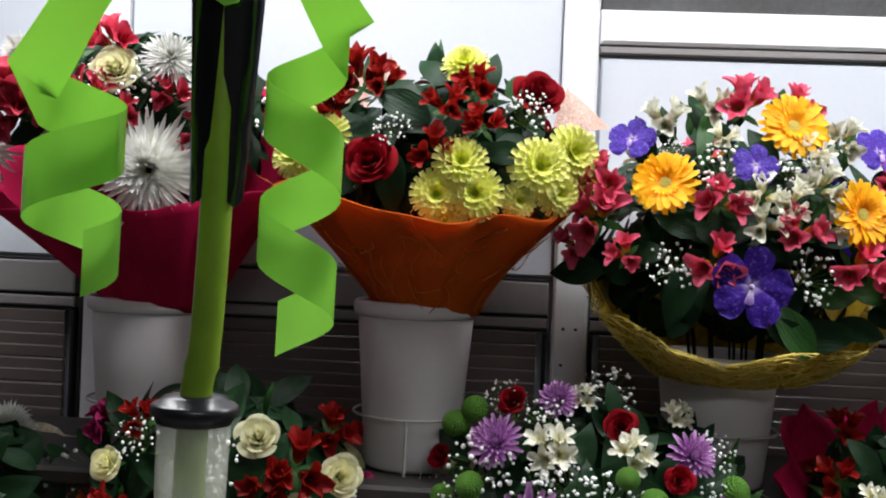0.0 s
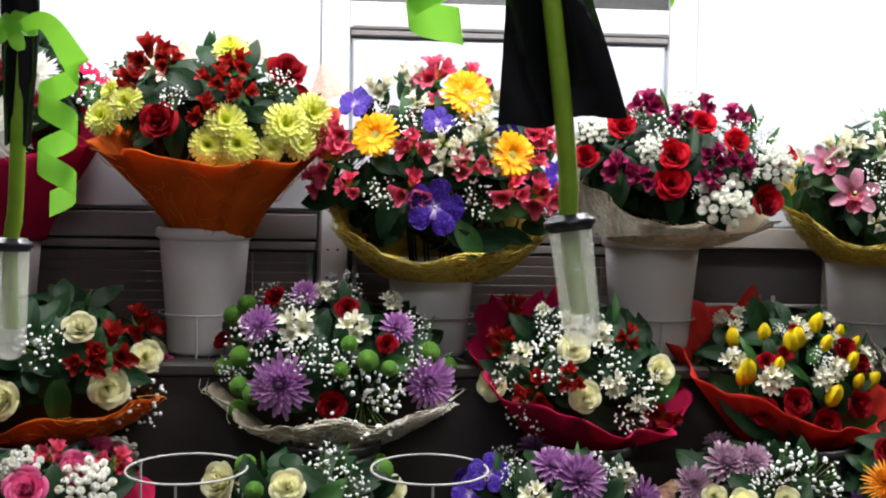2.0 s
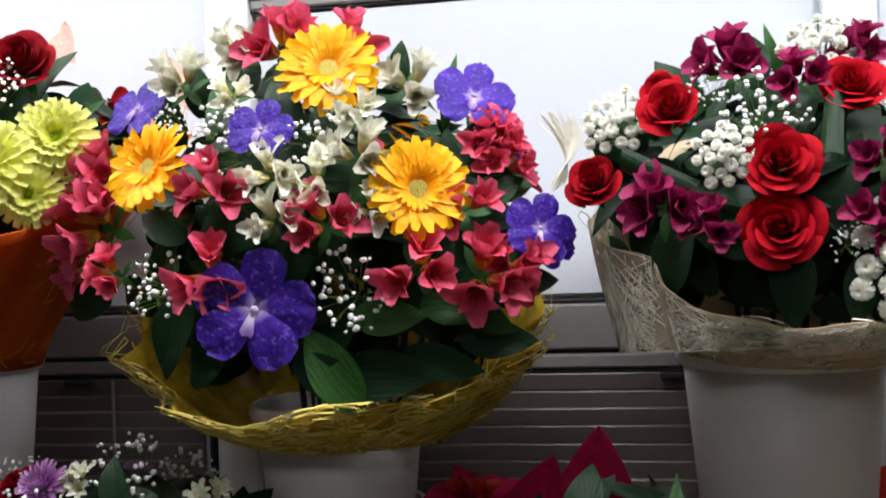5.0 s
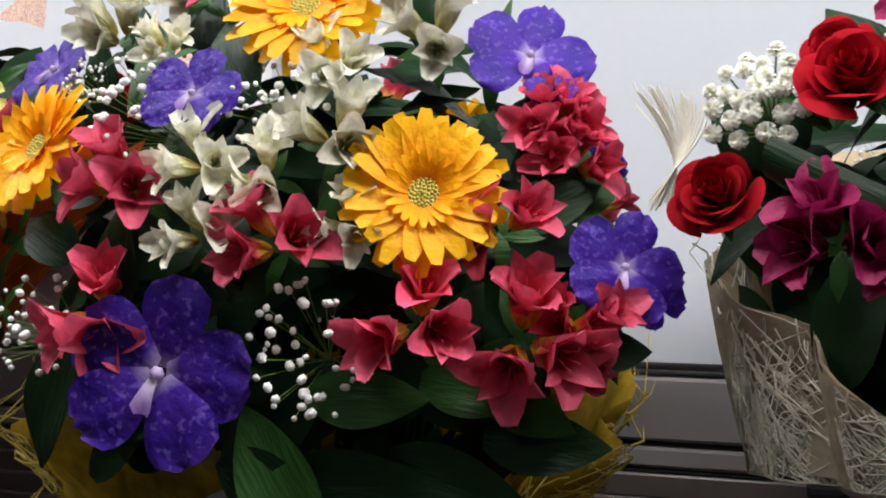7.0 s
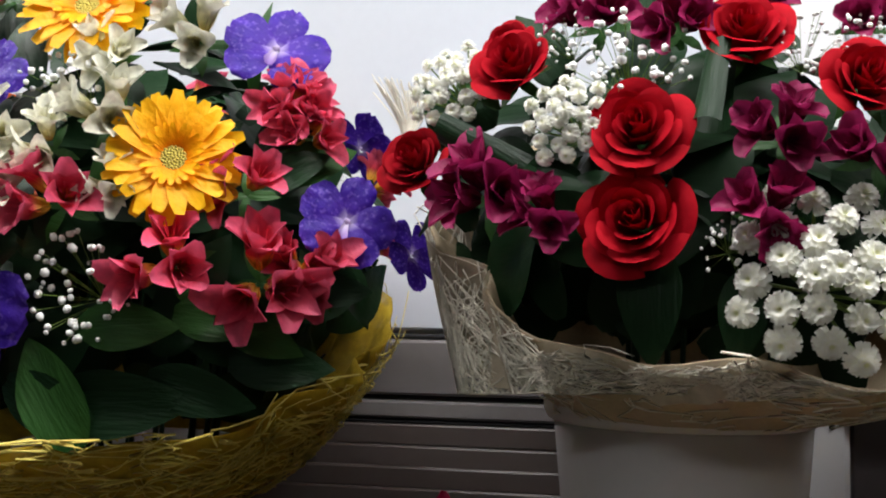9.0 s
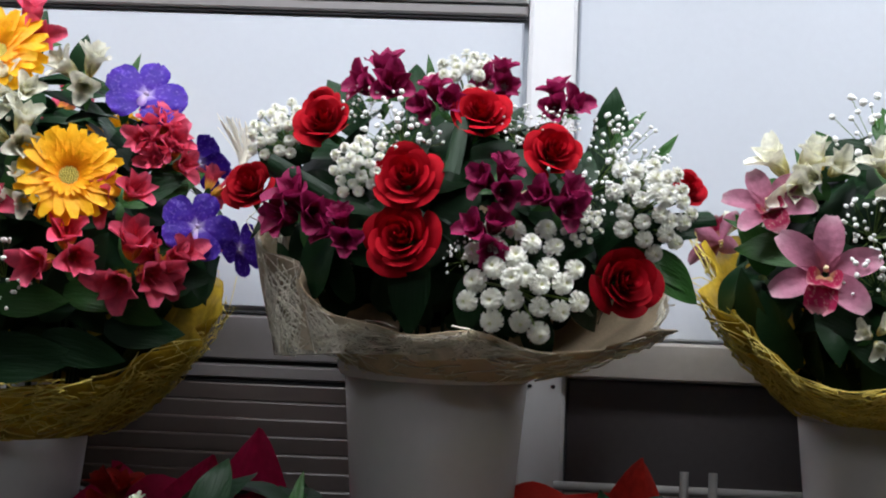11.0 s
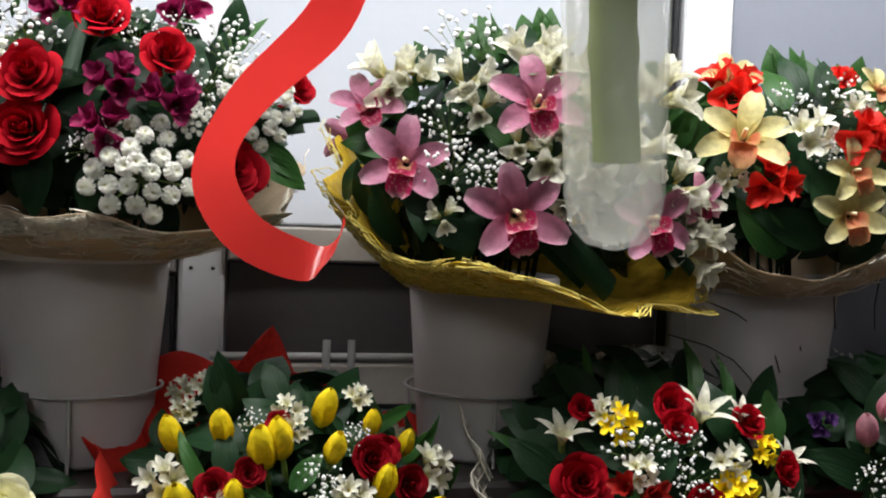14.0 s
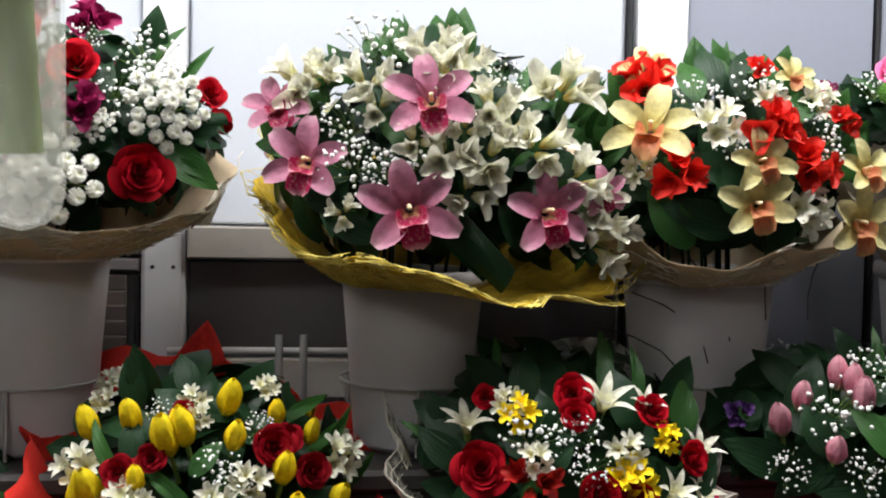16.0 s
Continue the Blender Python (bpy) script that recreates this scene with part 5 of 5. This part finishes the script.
BLOOMS_PEAK = {k: corner_mesh(k) for k in ("wrap_magenta", "wrap_red", "wrap_peach", "wrap_cream")}
for key, mt, peaks in (("A", "wrap_magenta", [(0.181, 0.027, 0.112, -25), (-0.007, 0.111, 0.062, 10)]),
        ("B", "wrap_peach", [(0.242, 0.085, 0.093, -15), (0.056, 0.177, 0.056, 15), (-0.187, 0.125, 0.087, 20), (-0.103, 0.150, 0.074, 0)]),
        ("L3", "wrap_magenta", [(-0.018, 0.122, 0.092, 5), (-0.150, 0.085, 0.088, -18), (-0.085, 0.115, 0.07, 20)]),
        ("L4", "wrap_red", [(-0.029, 0.146, 0.076, 8), (-0.182, 0.06, 0.095, -22), (0.185, -0.02, 0.09, 24)]),
        ("L5", "wrap_cream", [(0.065, 0.065, 0.069, 20)])):
    WRAP[key]["peaks"], WRAP[key]["peak_mat"] = peaks, mt


def dome(c, r, u, w, k=1.0, full=False):
    q = max(0.0, 1 - (u / r[0]) ** 2 - (w / r[2]) ** 2)
    y = -r[1] * math.sqrt(q)
    if full:
        y = -0.92 * r[1] * (1 - 0.5 * (1 - q) ** 1.5)
    n = Vector((u / r[0] ** 2, y / r[1] ** 2, w / r[2] ** 2)).normalized()
    return Vector((u, y, w)) * k, n


def bouquet(key):
    d, spec = BOUQUETS[key], WRAP[key]
    c, r = d["c"], d["r"]
    bq = tagged(new("bouquet"), TALK[key], "bouquet", "bouquets on the display")
    bq.location = c
    wrapper(bq, spec, c, r)
    for (u, w, s, turn), mt in [(q, spec.get("peak_mat", spec["mat"])) for q in spec.get("peaks", ())]:
        part("wrapper_corner", BLOOMS_PEAK[mt], bq, "folded wrapping corner standing up", Matrix.Translation((u, 0.45 * r[1], w)) @ pose(0, 0, 0, 78, turn, 0) @ Matrix.Diagonal((s, s, s, 1)))
    # leafy filling
    g = Geo()
    lf = [BLOOMS["leaf"][k][0][1] for k in range(3)]
    src = [[(v.co.x, v.co.y, v.co.z) for v in me.vertices] for me in lf]
    fcs = [[tuple(p.vertices) for p in me.polygons] for me in lf]
    small = key[0] == "M"
    for i in range(150 if small else 310):
        th, cz = rng.uniform(0, 6.283), rng.uniform(-0.5 if key in "ABCDEF" else -0.3, 1)
        sr = math.sqrt(max(0, 1 - cz * cz))
        n = Vector((sr * math.cos(th), sr * math.sin(th), cz))
        k = rng.uniform(0.55, 0.9)
        p = Vector((n.x * r[0], n.y * r[1], n.z * r[2])) * k
        low = 1 + 0.5 * min(cz, 0)
        p.x, p.y = p.x * low, p.y * low
        z = (n + Vector((0, -.35, .2)) + Vector((rng.uniform(-.6, .6), rng.uniform(-.6, .6), rng.uniform(-.6, .6)))).normalized()
        x = (Vector((n.x, n.y * 0.4, n.z + 0.3)) + Vector((rng.uniform(-.6, .6), rng.uniform(-.6, .6), rng.uniform(-.6, .6))))
        x = (x - z * x.dot(z)).normalized()
        y = z.cross(x)
        s = rng.uniform(0.06, 0.11) * (0.8 if small else 1) * low
        mm = Matrix(((x.x * s, y.x * s, z.x * s, p.x), (x.y * s, y.y * s, z.y * s, p.y), (x.z * s, y.z * s, z.z * s, p.z)))
        j = i % 3
        o = len(g.v)
        for q in src[j]:
            v4 = Vector((*q, 1))
            g.v.append((mm[0].dot(v4), mm[1].dot(v4), mm[2].dot(v4)))
        g.s += [0.5] * len(src[j])
        g.f += [tuple(o + t for t in q) for q in fcs[j]]
        g.m += [0] * len(fcs[j])
    # stems gathered into the neck
    nk = Vector(spec["neck"]) - Vector(c)
    for i in range(14):
        a = i * 2.4
        g.stick(nk + Vector((0.05 * math.cos(a), 0.05 * math.sin(a), -0.08)), (r[0] * 0.3 * math.cos(a), r[1] * 0.2 * math.sin(a) + 0.06, r[2] * 0.3), 0.003, 0)
    tagged(part("foliage", g.mesh("foliage", [M["leaf"], M["stem"]]), bq, "dense dark green leaves"), kind="stuff")
    for kind, spots in d["flowers"].items():
        rear = [(u * 0.95, w * 0.8, -s) for k, (u, w, s) in enumerate(spots) if k % 3 == 1 and kind[:4] != "leaf"]
        for i, (u, w, s) in enumerate(list(spots) + rear):
            p, n = dome(c, r, u, w, full=key in BASE and s > 0)
            if s < 0:
                # the far side of the round bouquet
                p, n, s = Vector((p.x, -p.y, p.z)), Vector((n.x, -n.y, n.z)), -s
            leafy = kind.startswith("leaf")
            f = (n * 0.55 + Vector((0, -0.75 if n.y < 0.01 else 0.4, 0.22)) + Vector((rng.uniform(-.16, .16), 0, rng.uniform(-.16, .16)))).normalized()
            if kind.startswith("tulip") or kind == "lily":
                f = (n * 0.5 + Vector((rng.uniform(-.2, .2), -0.25, 0.9))).normalized()
            kinds = BLOOMS["leaf_bright" if kind == "leaf" and (i + len(key)) % (5 if key[0] in "LM" else 3) == 0 else kind]
            bl = kinds[i % len(kinds)]
            if leafy:
                x = Vector((u / r[0], -0.25, w / r[2] + 0.15)) + Vector((rng.uniform(-.35, .35), 0, rng.uniform(-.35, .35)))
            elif kind in ("vanda", "cym_pink", "cym_yellow"):
                x = Vector((1, 0, rng.uniform(-.35, .35)))
            else:
                a = rng.random() * 6.283
                x = Vector((math.cos(a), 0.1, math.sin(a)))
            x = (x - f * x.dot(f)).normalized()
            y = f.cross(x)
            s *= GROW.get(kind, 1.3 if kind.startswith("alst") else 1.0)
            off = p + f * (s * (0.02 if not leafy else -0.12)) + f * (-0.004 if kind == "gyp" else 0.0)
            mm = Matrix(((x.x * s, y.x * s, f.x * s, off.x), (x.y * s, y.y * s, f.y * s, off.y), (x.z * s, y.z * s, f.z * s, off.z), (0, 0, 0, 1)))
            head = part(bl[0][0], bl[0][1], bq, LOOKS.get(kind, ""), mm)
            for nm, me in bl[1:]:
                part(nm, me, head)
    # leaf tips that stand out round the crown
    for i in range(22 if key in "EF" else 9 if key in BASE else 4):
        a = rng.uniform(0.15, 2.99)
        u, w = r[0] * 0.93 * math.cos(a), r[2] * 0.93 * math.sin(a)
        p, n = dome(c, r, u, w)
        f = (Vector((rng.uniform(-.4, .4), -1, rng.uniform(-.2, .5)))).normalized()
        x = Vector((math.cos(a) * 0.7 + rng.uniform(-.3, .3), 0, math.sin(a) + 0.2))
        x = (x - f * x.dot(f)).normalized()
        y = f.cross(x)
        s = rng.uniform(0.05, 0.085)
        mm = Matrix(((x.x * s, y.x * s, f.x * s, p.x), (x.y * s, y.y * s, f.y * s, p.y), (x.z * s, y.z * s, f.z * s, p.z), (0, 0, 0, 1)))
        part("leaf", BLOOMS["leaf_long" if i % 3 == 0 else "leaf_bright" if key in "EF" else "leaf"][i % 3][0][1], bq, "", mm)
    return bq


def sisal_tuft(bq, c, at, mat, spread, length, count):
    """Loose curved strands gathered at one spot of a wrapper's rim."""
    g = Geo()
    for i in range(count):
        a, q = rng.uniform(-spread, spread), rng.uniform(0.7, 1.1)
        w = rng.uniform(.0003, .0007)
        pts = []
        for k in range(7):
            s = k / 6
            pts.append(Vector((at[0] - c[0] + 0.012 * math.sin(2.6 * s + a) - 0.02 * s * a, at[1] - c[1] + 0.004 * a, at[2] - c[2] + length * q * (s - 0.4) + 0.008 * a)))
        g.grid([[p + Vector((w, 0, 0)), p + Vector((-w, -w, 0)), p + Vector((0, w, 0))] for p in pts], [0.5] * 7, 0, True)
    tagged(part("sisal_fibre", g.mesh("sisal_fibre", [M[mat]]), bq, "curved tuft of loose sisal strands"), kind="stuff")


BASE = dict(A=(-0.821, 1.196), B=(-0.360, 1.209), C=(0.148, 1.145), D=(0.655, 1.206), E=(1.173, 1.174), F=(1.587, 1.182), G=(1.978, 1.191))
for key in BOUQUETS:
    made = bouquet(key)
    if key == "L6":
        # thin bare twigs standing up behind the tulips
        for tx, tz, lean in ((-0.2, 0.09, -0.1), (-0.17, 0.12, -0.05), (-0.12, 0.15, 0.02), (-0.23, 0.05, -0.12), (-0.06, 0.15, 0.05)):
            g = Geo()
            line = [Vector((tx + lean * q * q, 0.02 + 0.03 * q, tz + 0.13 * q * (1 - 0.35 * abs(lean) * 8 * q))) for q in (0, 0.25, 0.5, 0.75, 1)]
            for a, b in zip(line, line[1:]):
                g.stick(a, b, 0.0011, 0, 5, 0.0009)
            part("twig", g.mesh("twig", [M["step"]]), made, "thin bare dark twig")
    if key == "D":
        sisal_tuft(made, BOUQUETS[key]["c"], (0.424, -0.26, 1.412), "fibre_cream", 0.9, 0.075, 60)
    x, y, z = WRAP[key]["neck"]
    if key in BASE:
        bx, bz = BASE[key]
        bucket(bx, -0.18, bz, 0.93, "bucket", "white tapered plastic bucket holding a bouquet", 1.06 if key in "DF" else 0.98)
        wire_stand(bx, -0.18, 1.02, 0.93, 0.1)
    elif key[0] == "L":
        bucket(x, y - 0.02 - 0.08, 0.79, 0.55, "bucket_dark", "black plastic bucket holding a bouquet", 0.95)
        wire_stand(x, y - 0.1, 0.72, 0.55, 0.105)
    else:
        bucket(x, y - 0.03, 0.6, 0.33, "bucket_dark", "black plastic bucket holding a bouquet", 0.95)


wire_stand(-1.27, -0.18, 1.02, 0.93, 0.105)

# empty ring stands between the lower bouquets
for x in (-0.32, 0.13):
    wire_stand(x, -0.6, 0.775, 0.33, 0.11)

# hanging orchid tubes and ribbons
def strip(name, pts, mat, parent, label=""):
    """A ribbon through pairs of edge points."""
    g = Geo()
    g.grid([[a, (a + b) / 2, b] for a, b in pts], [i / len(pts) for i in range(len(pts))])
    ob = part(name, g.mesh(name, [M[mat]]), parent, label)
    return ob


def smooth_line(keys, n):
    """Points along a soft line through the keys."""
    pts = [Vector(k) for k in keys]
    pts = [pts[0] * 2 - pts[1]] + pts + [pts[-1] * 2 - pts[-2]]
    out = []
    for i in range(1, len(pts) - 2):
        a, b, c, d = pts[i - 1:i + 3]
        for q in range(n):
            t = q / n
            out.append(0.5 * ((2 * b) + (c - a) * t + (2 * a - 5 * b + 4 * c - d) * t * t + (3 * b - a - 3 * c + d) * t ** 3))
    out.append(pts[-2])
    return out


def curl(parent, start, knee, r, w, drop, turns, k=1.0, sense=1):
    """A satin ribbon: an arm from the knot to the knee, then a hanging spiral."""
    arm = smooth_line([start, ((start[0] + knee[0]) / 2 * 1.0, start[1] - 0.01 * k, max(start[2], knee[2]) * 0.6 + min(start[2], knee[2]) * 0.4 + 0.02 * k), knee], 8)
    pts = []
    for i, p in enumerate(arm):
        s = i / (len(arm) - 1)
        t = (arm[min(i + 1, len(arm) - 1)] - arm[max(i - 1, 0)]).normalized()
        side = t.cross(Vector((0, 1, 0))).normalized()
        e = side * w * (0.22 + 0.28 * s)
        pts.append((p - e, p + e))
    n = int(turns * 20)
    a0 = math.pi * (0 if sense > 0 else 1)
    for i in range(1, n):
        a = a0 + sense * i * 2 * math.pi / 20
        q = Vector((knee[0] - sense * r + r * math.cos(a) * (1 if sense > 0 else 1), knee[1] + r * math.sin(a) * 0.9, knee[2] - drop * i / n - w * 0.1))
        if sense < 0:
            q.x = knee[0] + r + r * math.cos(a)
        pts.append((q + Vector((0, 0, -w * 0.5)), q + Vector((0, 0, w * 0.5))))
    return strip("ribbon", pts, "ribbon_green", parent, "curled lime green satin ribbon")


def orchid_tube(loc, k, tilt, film, length=2.6, stem_up=2.6, label="", film_w=1.0, top=2.4, back=False):
    """A stalk in a water tube, hung from above; k is the cap's width."""
    ob = tagged(new("hanging_flower_tube"), label, "flower tube", "hanging flower tubes")
    ob.matrix_basis = pose(*loc, 0, tilt, 0)
    rr = k * 0.42
    L = length * k
    prof = [(0.001, -L), (rr * 0.5, -L + rr * 0.12), (rr * 0.8, -L + rr * 0.45), (rr * 0.9, -L + rr), (rr, -0.02 * k), (rr * 0.9, -0.02 * k), (rr * 0.82, -L + rr), (rr * 0.4, -L + rr * 0.2), (0.001, -L + rr * 0.1)]
    part("tube", lathe("tube", prof, "tube", 24), ob, "frosted clear plastic water tube")
    cap = [(0.001, -0.1 * k), (rr * 1.02, -0.1 * k), (rr * 1.08, -0.02 * k), (k * 0.5, 0.0), (k * 0.5, 0.1 * k), (k * 0.46, 0.13 * k), (k * 0.42, 0.12 * k), (k * 0.36, 0.2 * k), (k * 0.2, 0.22 * k), (0.001, 0.2 * k)]
    part("cap", lathe("cap", cap, "rubber", 28), ob, "black rubber cap")
    g = Geo()
    line = smooth_line([(0.02 * k, 0, -L * 0.72), (-0.02 * k, 0, -L * 0.3), (0, 0, 0.2 * k), (0.1 * k, 0, 1.4 * k), (0.14 * k, 0, stem_up * k * 0.7), (0.1 * k, 0, stem_up * k)], 6)
    rows = []
    for i, p in enumerate(line):
        q = 0.19 * k * (1 + (0.1 if i % 10 == 5 else 0))
        rows.append([p + Vector((q * math.cos(a), q * math.sin(a), 0)) for a in (0, .785, 1.57, 2.36, 3.14, 3.93, 4.71, 5.5)])
    g.grid(rows, [0.5] * len(rows), 0, True)
    part("stalk", g.mesh("stalk", [M["stalk"]]), ob, "green orchid stalk")
    z0, z1 = film
    g = Geo()
    rows = []
    for i in range(13):
        s = i / 12
        q = k * (0.24 + (0.34 * film_w) * math.sin(math.pi * (0.28 + 0.62 * (1 - s))))
        rows.append([Vector((0.1 * k + q * math.cos(a) * (1 + 0.1 * math.sin(5 * a + 4 * s)), q * 0.45 * math.sin(a) * (1 + 0.15 * math.sin(7 * a)), z0 * k + (z1 - z0) * k * s + 0.07 * k * math.sin(3 * a) * (1 - s))) for a in [t * 0.349 for t in range(18)]])
    if back:
        rows = [[Vector((0.1 * k + 1.25 * k * e * (1 - 0.55 * i / 12), k * (0.26 + 0.12 * math.sin(4 * e + i * 0.4) - 0.2 * abs(e)), z0 * k + (z1 - z0) * k * i / 12 + 0.08 * k * math.sin(5 * e) * (1 - i / 12))) for e in [t / 6 - 1 for t in range(13)]] for i in range(13)]
    g.grid(rows, [0.5] * 13, 0, not back)
    fm = part("film", g.mesh("film", [M["film_black"]]), ob, "black plastic film sleeve")
    g = Geo()
    up = ob.matrix_basis.inverted() @ Vector((loc[0], loc[1], top))
    g.stick((0.1 * k, 0, stem_up * k - 0.01), up, 0.0006, 0, 5)
    part("hanging_thread", g.mesh("thread", [M["cello"]]), ob, "clear hanging thread")
    return ob


T1 = orchid_tube((-0.352, -1.42, 1.225), 0.043, 1.0, (2.45, 9.0), 2.75, 9.2, "green orchid stalk in a capped water tube with lime ribbons", 0.6)
curl(T1, (0, -.016, 0.222), (-0.082, -.02, 0.158), 0.023, 0.031, 0.085, 1.7, sense=-1)
curl(T1, (0.009, -.016, 0.222), (0.07, -.02, 0.185), 0.019, 0.027, 0.14, 2.4, sense=1)
g = Geo()
for i in range(5):
    petal(g, i * 1.25, 0.026, 0.016, 60, 150, "strap", lift=0.0)
part("bow", g.mesh("bow", [M["ribbon_green"]]), T1, "tied green ribbon bow", pose(0.004, -0.016, 0.222, 80, 0, 0))

T2 = orchid_tube((0.192, -1.62, 1.262), 0.045, 0.0, (2.0, 6.0), 2.4, 6.4, "green orchid stalk in a capped water tube under black film", 1.9, back=True)
T2.rotation_euler[1] = radians(-8)
curl(T2, (0, -.018, 0.31), (-0.12, -.024, 0.245), 0.022, 0.032, 0.07, 1.6, sense=-1)
curl(T2, (0.012, -.018, 0.31), (0.105, -.024, 0.235), 0.024, 0.038, 0.04, 1.1, sense=1)

T3 = orchid_tube((0.943, -1.2625, 1.339), 0.038, -2.0, (2.4, 6.4), 2.35, 6.8, "pale stalk in a frosted water tube hanging close by", 1.2)

# red satin ribbon
rib = tagged(new("hanging_red_ribbon"), "glossy red satin ribbon hanging in one open curl", "ribbon")
rib.location = (0.861, -1.245, 1.243)
line = smooth_line([(-0.006, 0.004, 0.19), (-0.004, 0.002, 0.135), (0.008, -0.002, 0.095), (0.004, -0.004, 0.07), (-0.018, -0.008, 0.045), (-0.027, -0.004, 0.025), (-0.018, 0.002, 0.008), (0.001, 0.006, 0.0), (0.008, 0.0, 0.006), (0.009, -0.006, 0.013)], 6)
pts = []
for i, p in enumerate(line):
    s = i / (len(line) - 1)
    t = (line[min(i + 1, len(line) - 1)] - line[max(i - 1, 0)]).normalized()
    a = 0.25 + 1.2 * s
    side = (Vector((math.cos(a), 0.5 * math.sin(a), 0.5 * math.sin(a)))).normalized()
    side = (side - t * side.dot(t)).normalized()
    w = 0.0074 if s < 0.9 else 0.0074 * (1 - (s - 0.9) * 7)
    pts.append((p - side * w, p + side * w))
strip("curl", pts, "ribbon_red", rib)
strip("loop", [(p + Vector((0, 0, -0.0078)), p + Vector((0.006, 0, 0.0078))) for p in smooth_line([(-0.006, 0.004, 0.142), (0.008, -.004, 0.126), (0.022, -.006, 0.124), (0.036, 0.0, 0.136)], 6)], "ribbon_red", rib)
g = Geo()
g.stick((-0.005, 0.003, 0.15), (-0.005, 0.003, 2.4 - 1.243), 0.0006, 0, 5)
part("hanging_thread", g.mesh("thread", [M["cello"]]), rib, "clear hanging thread")
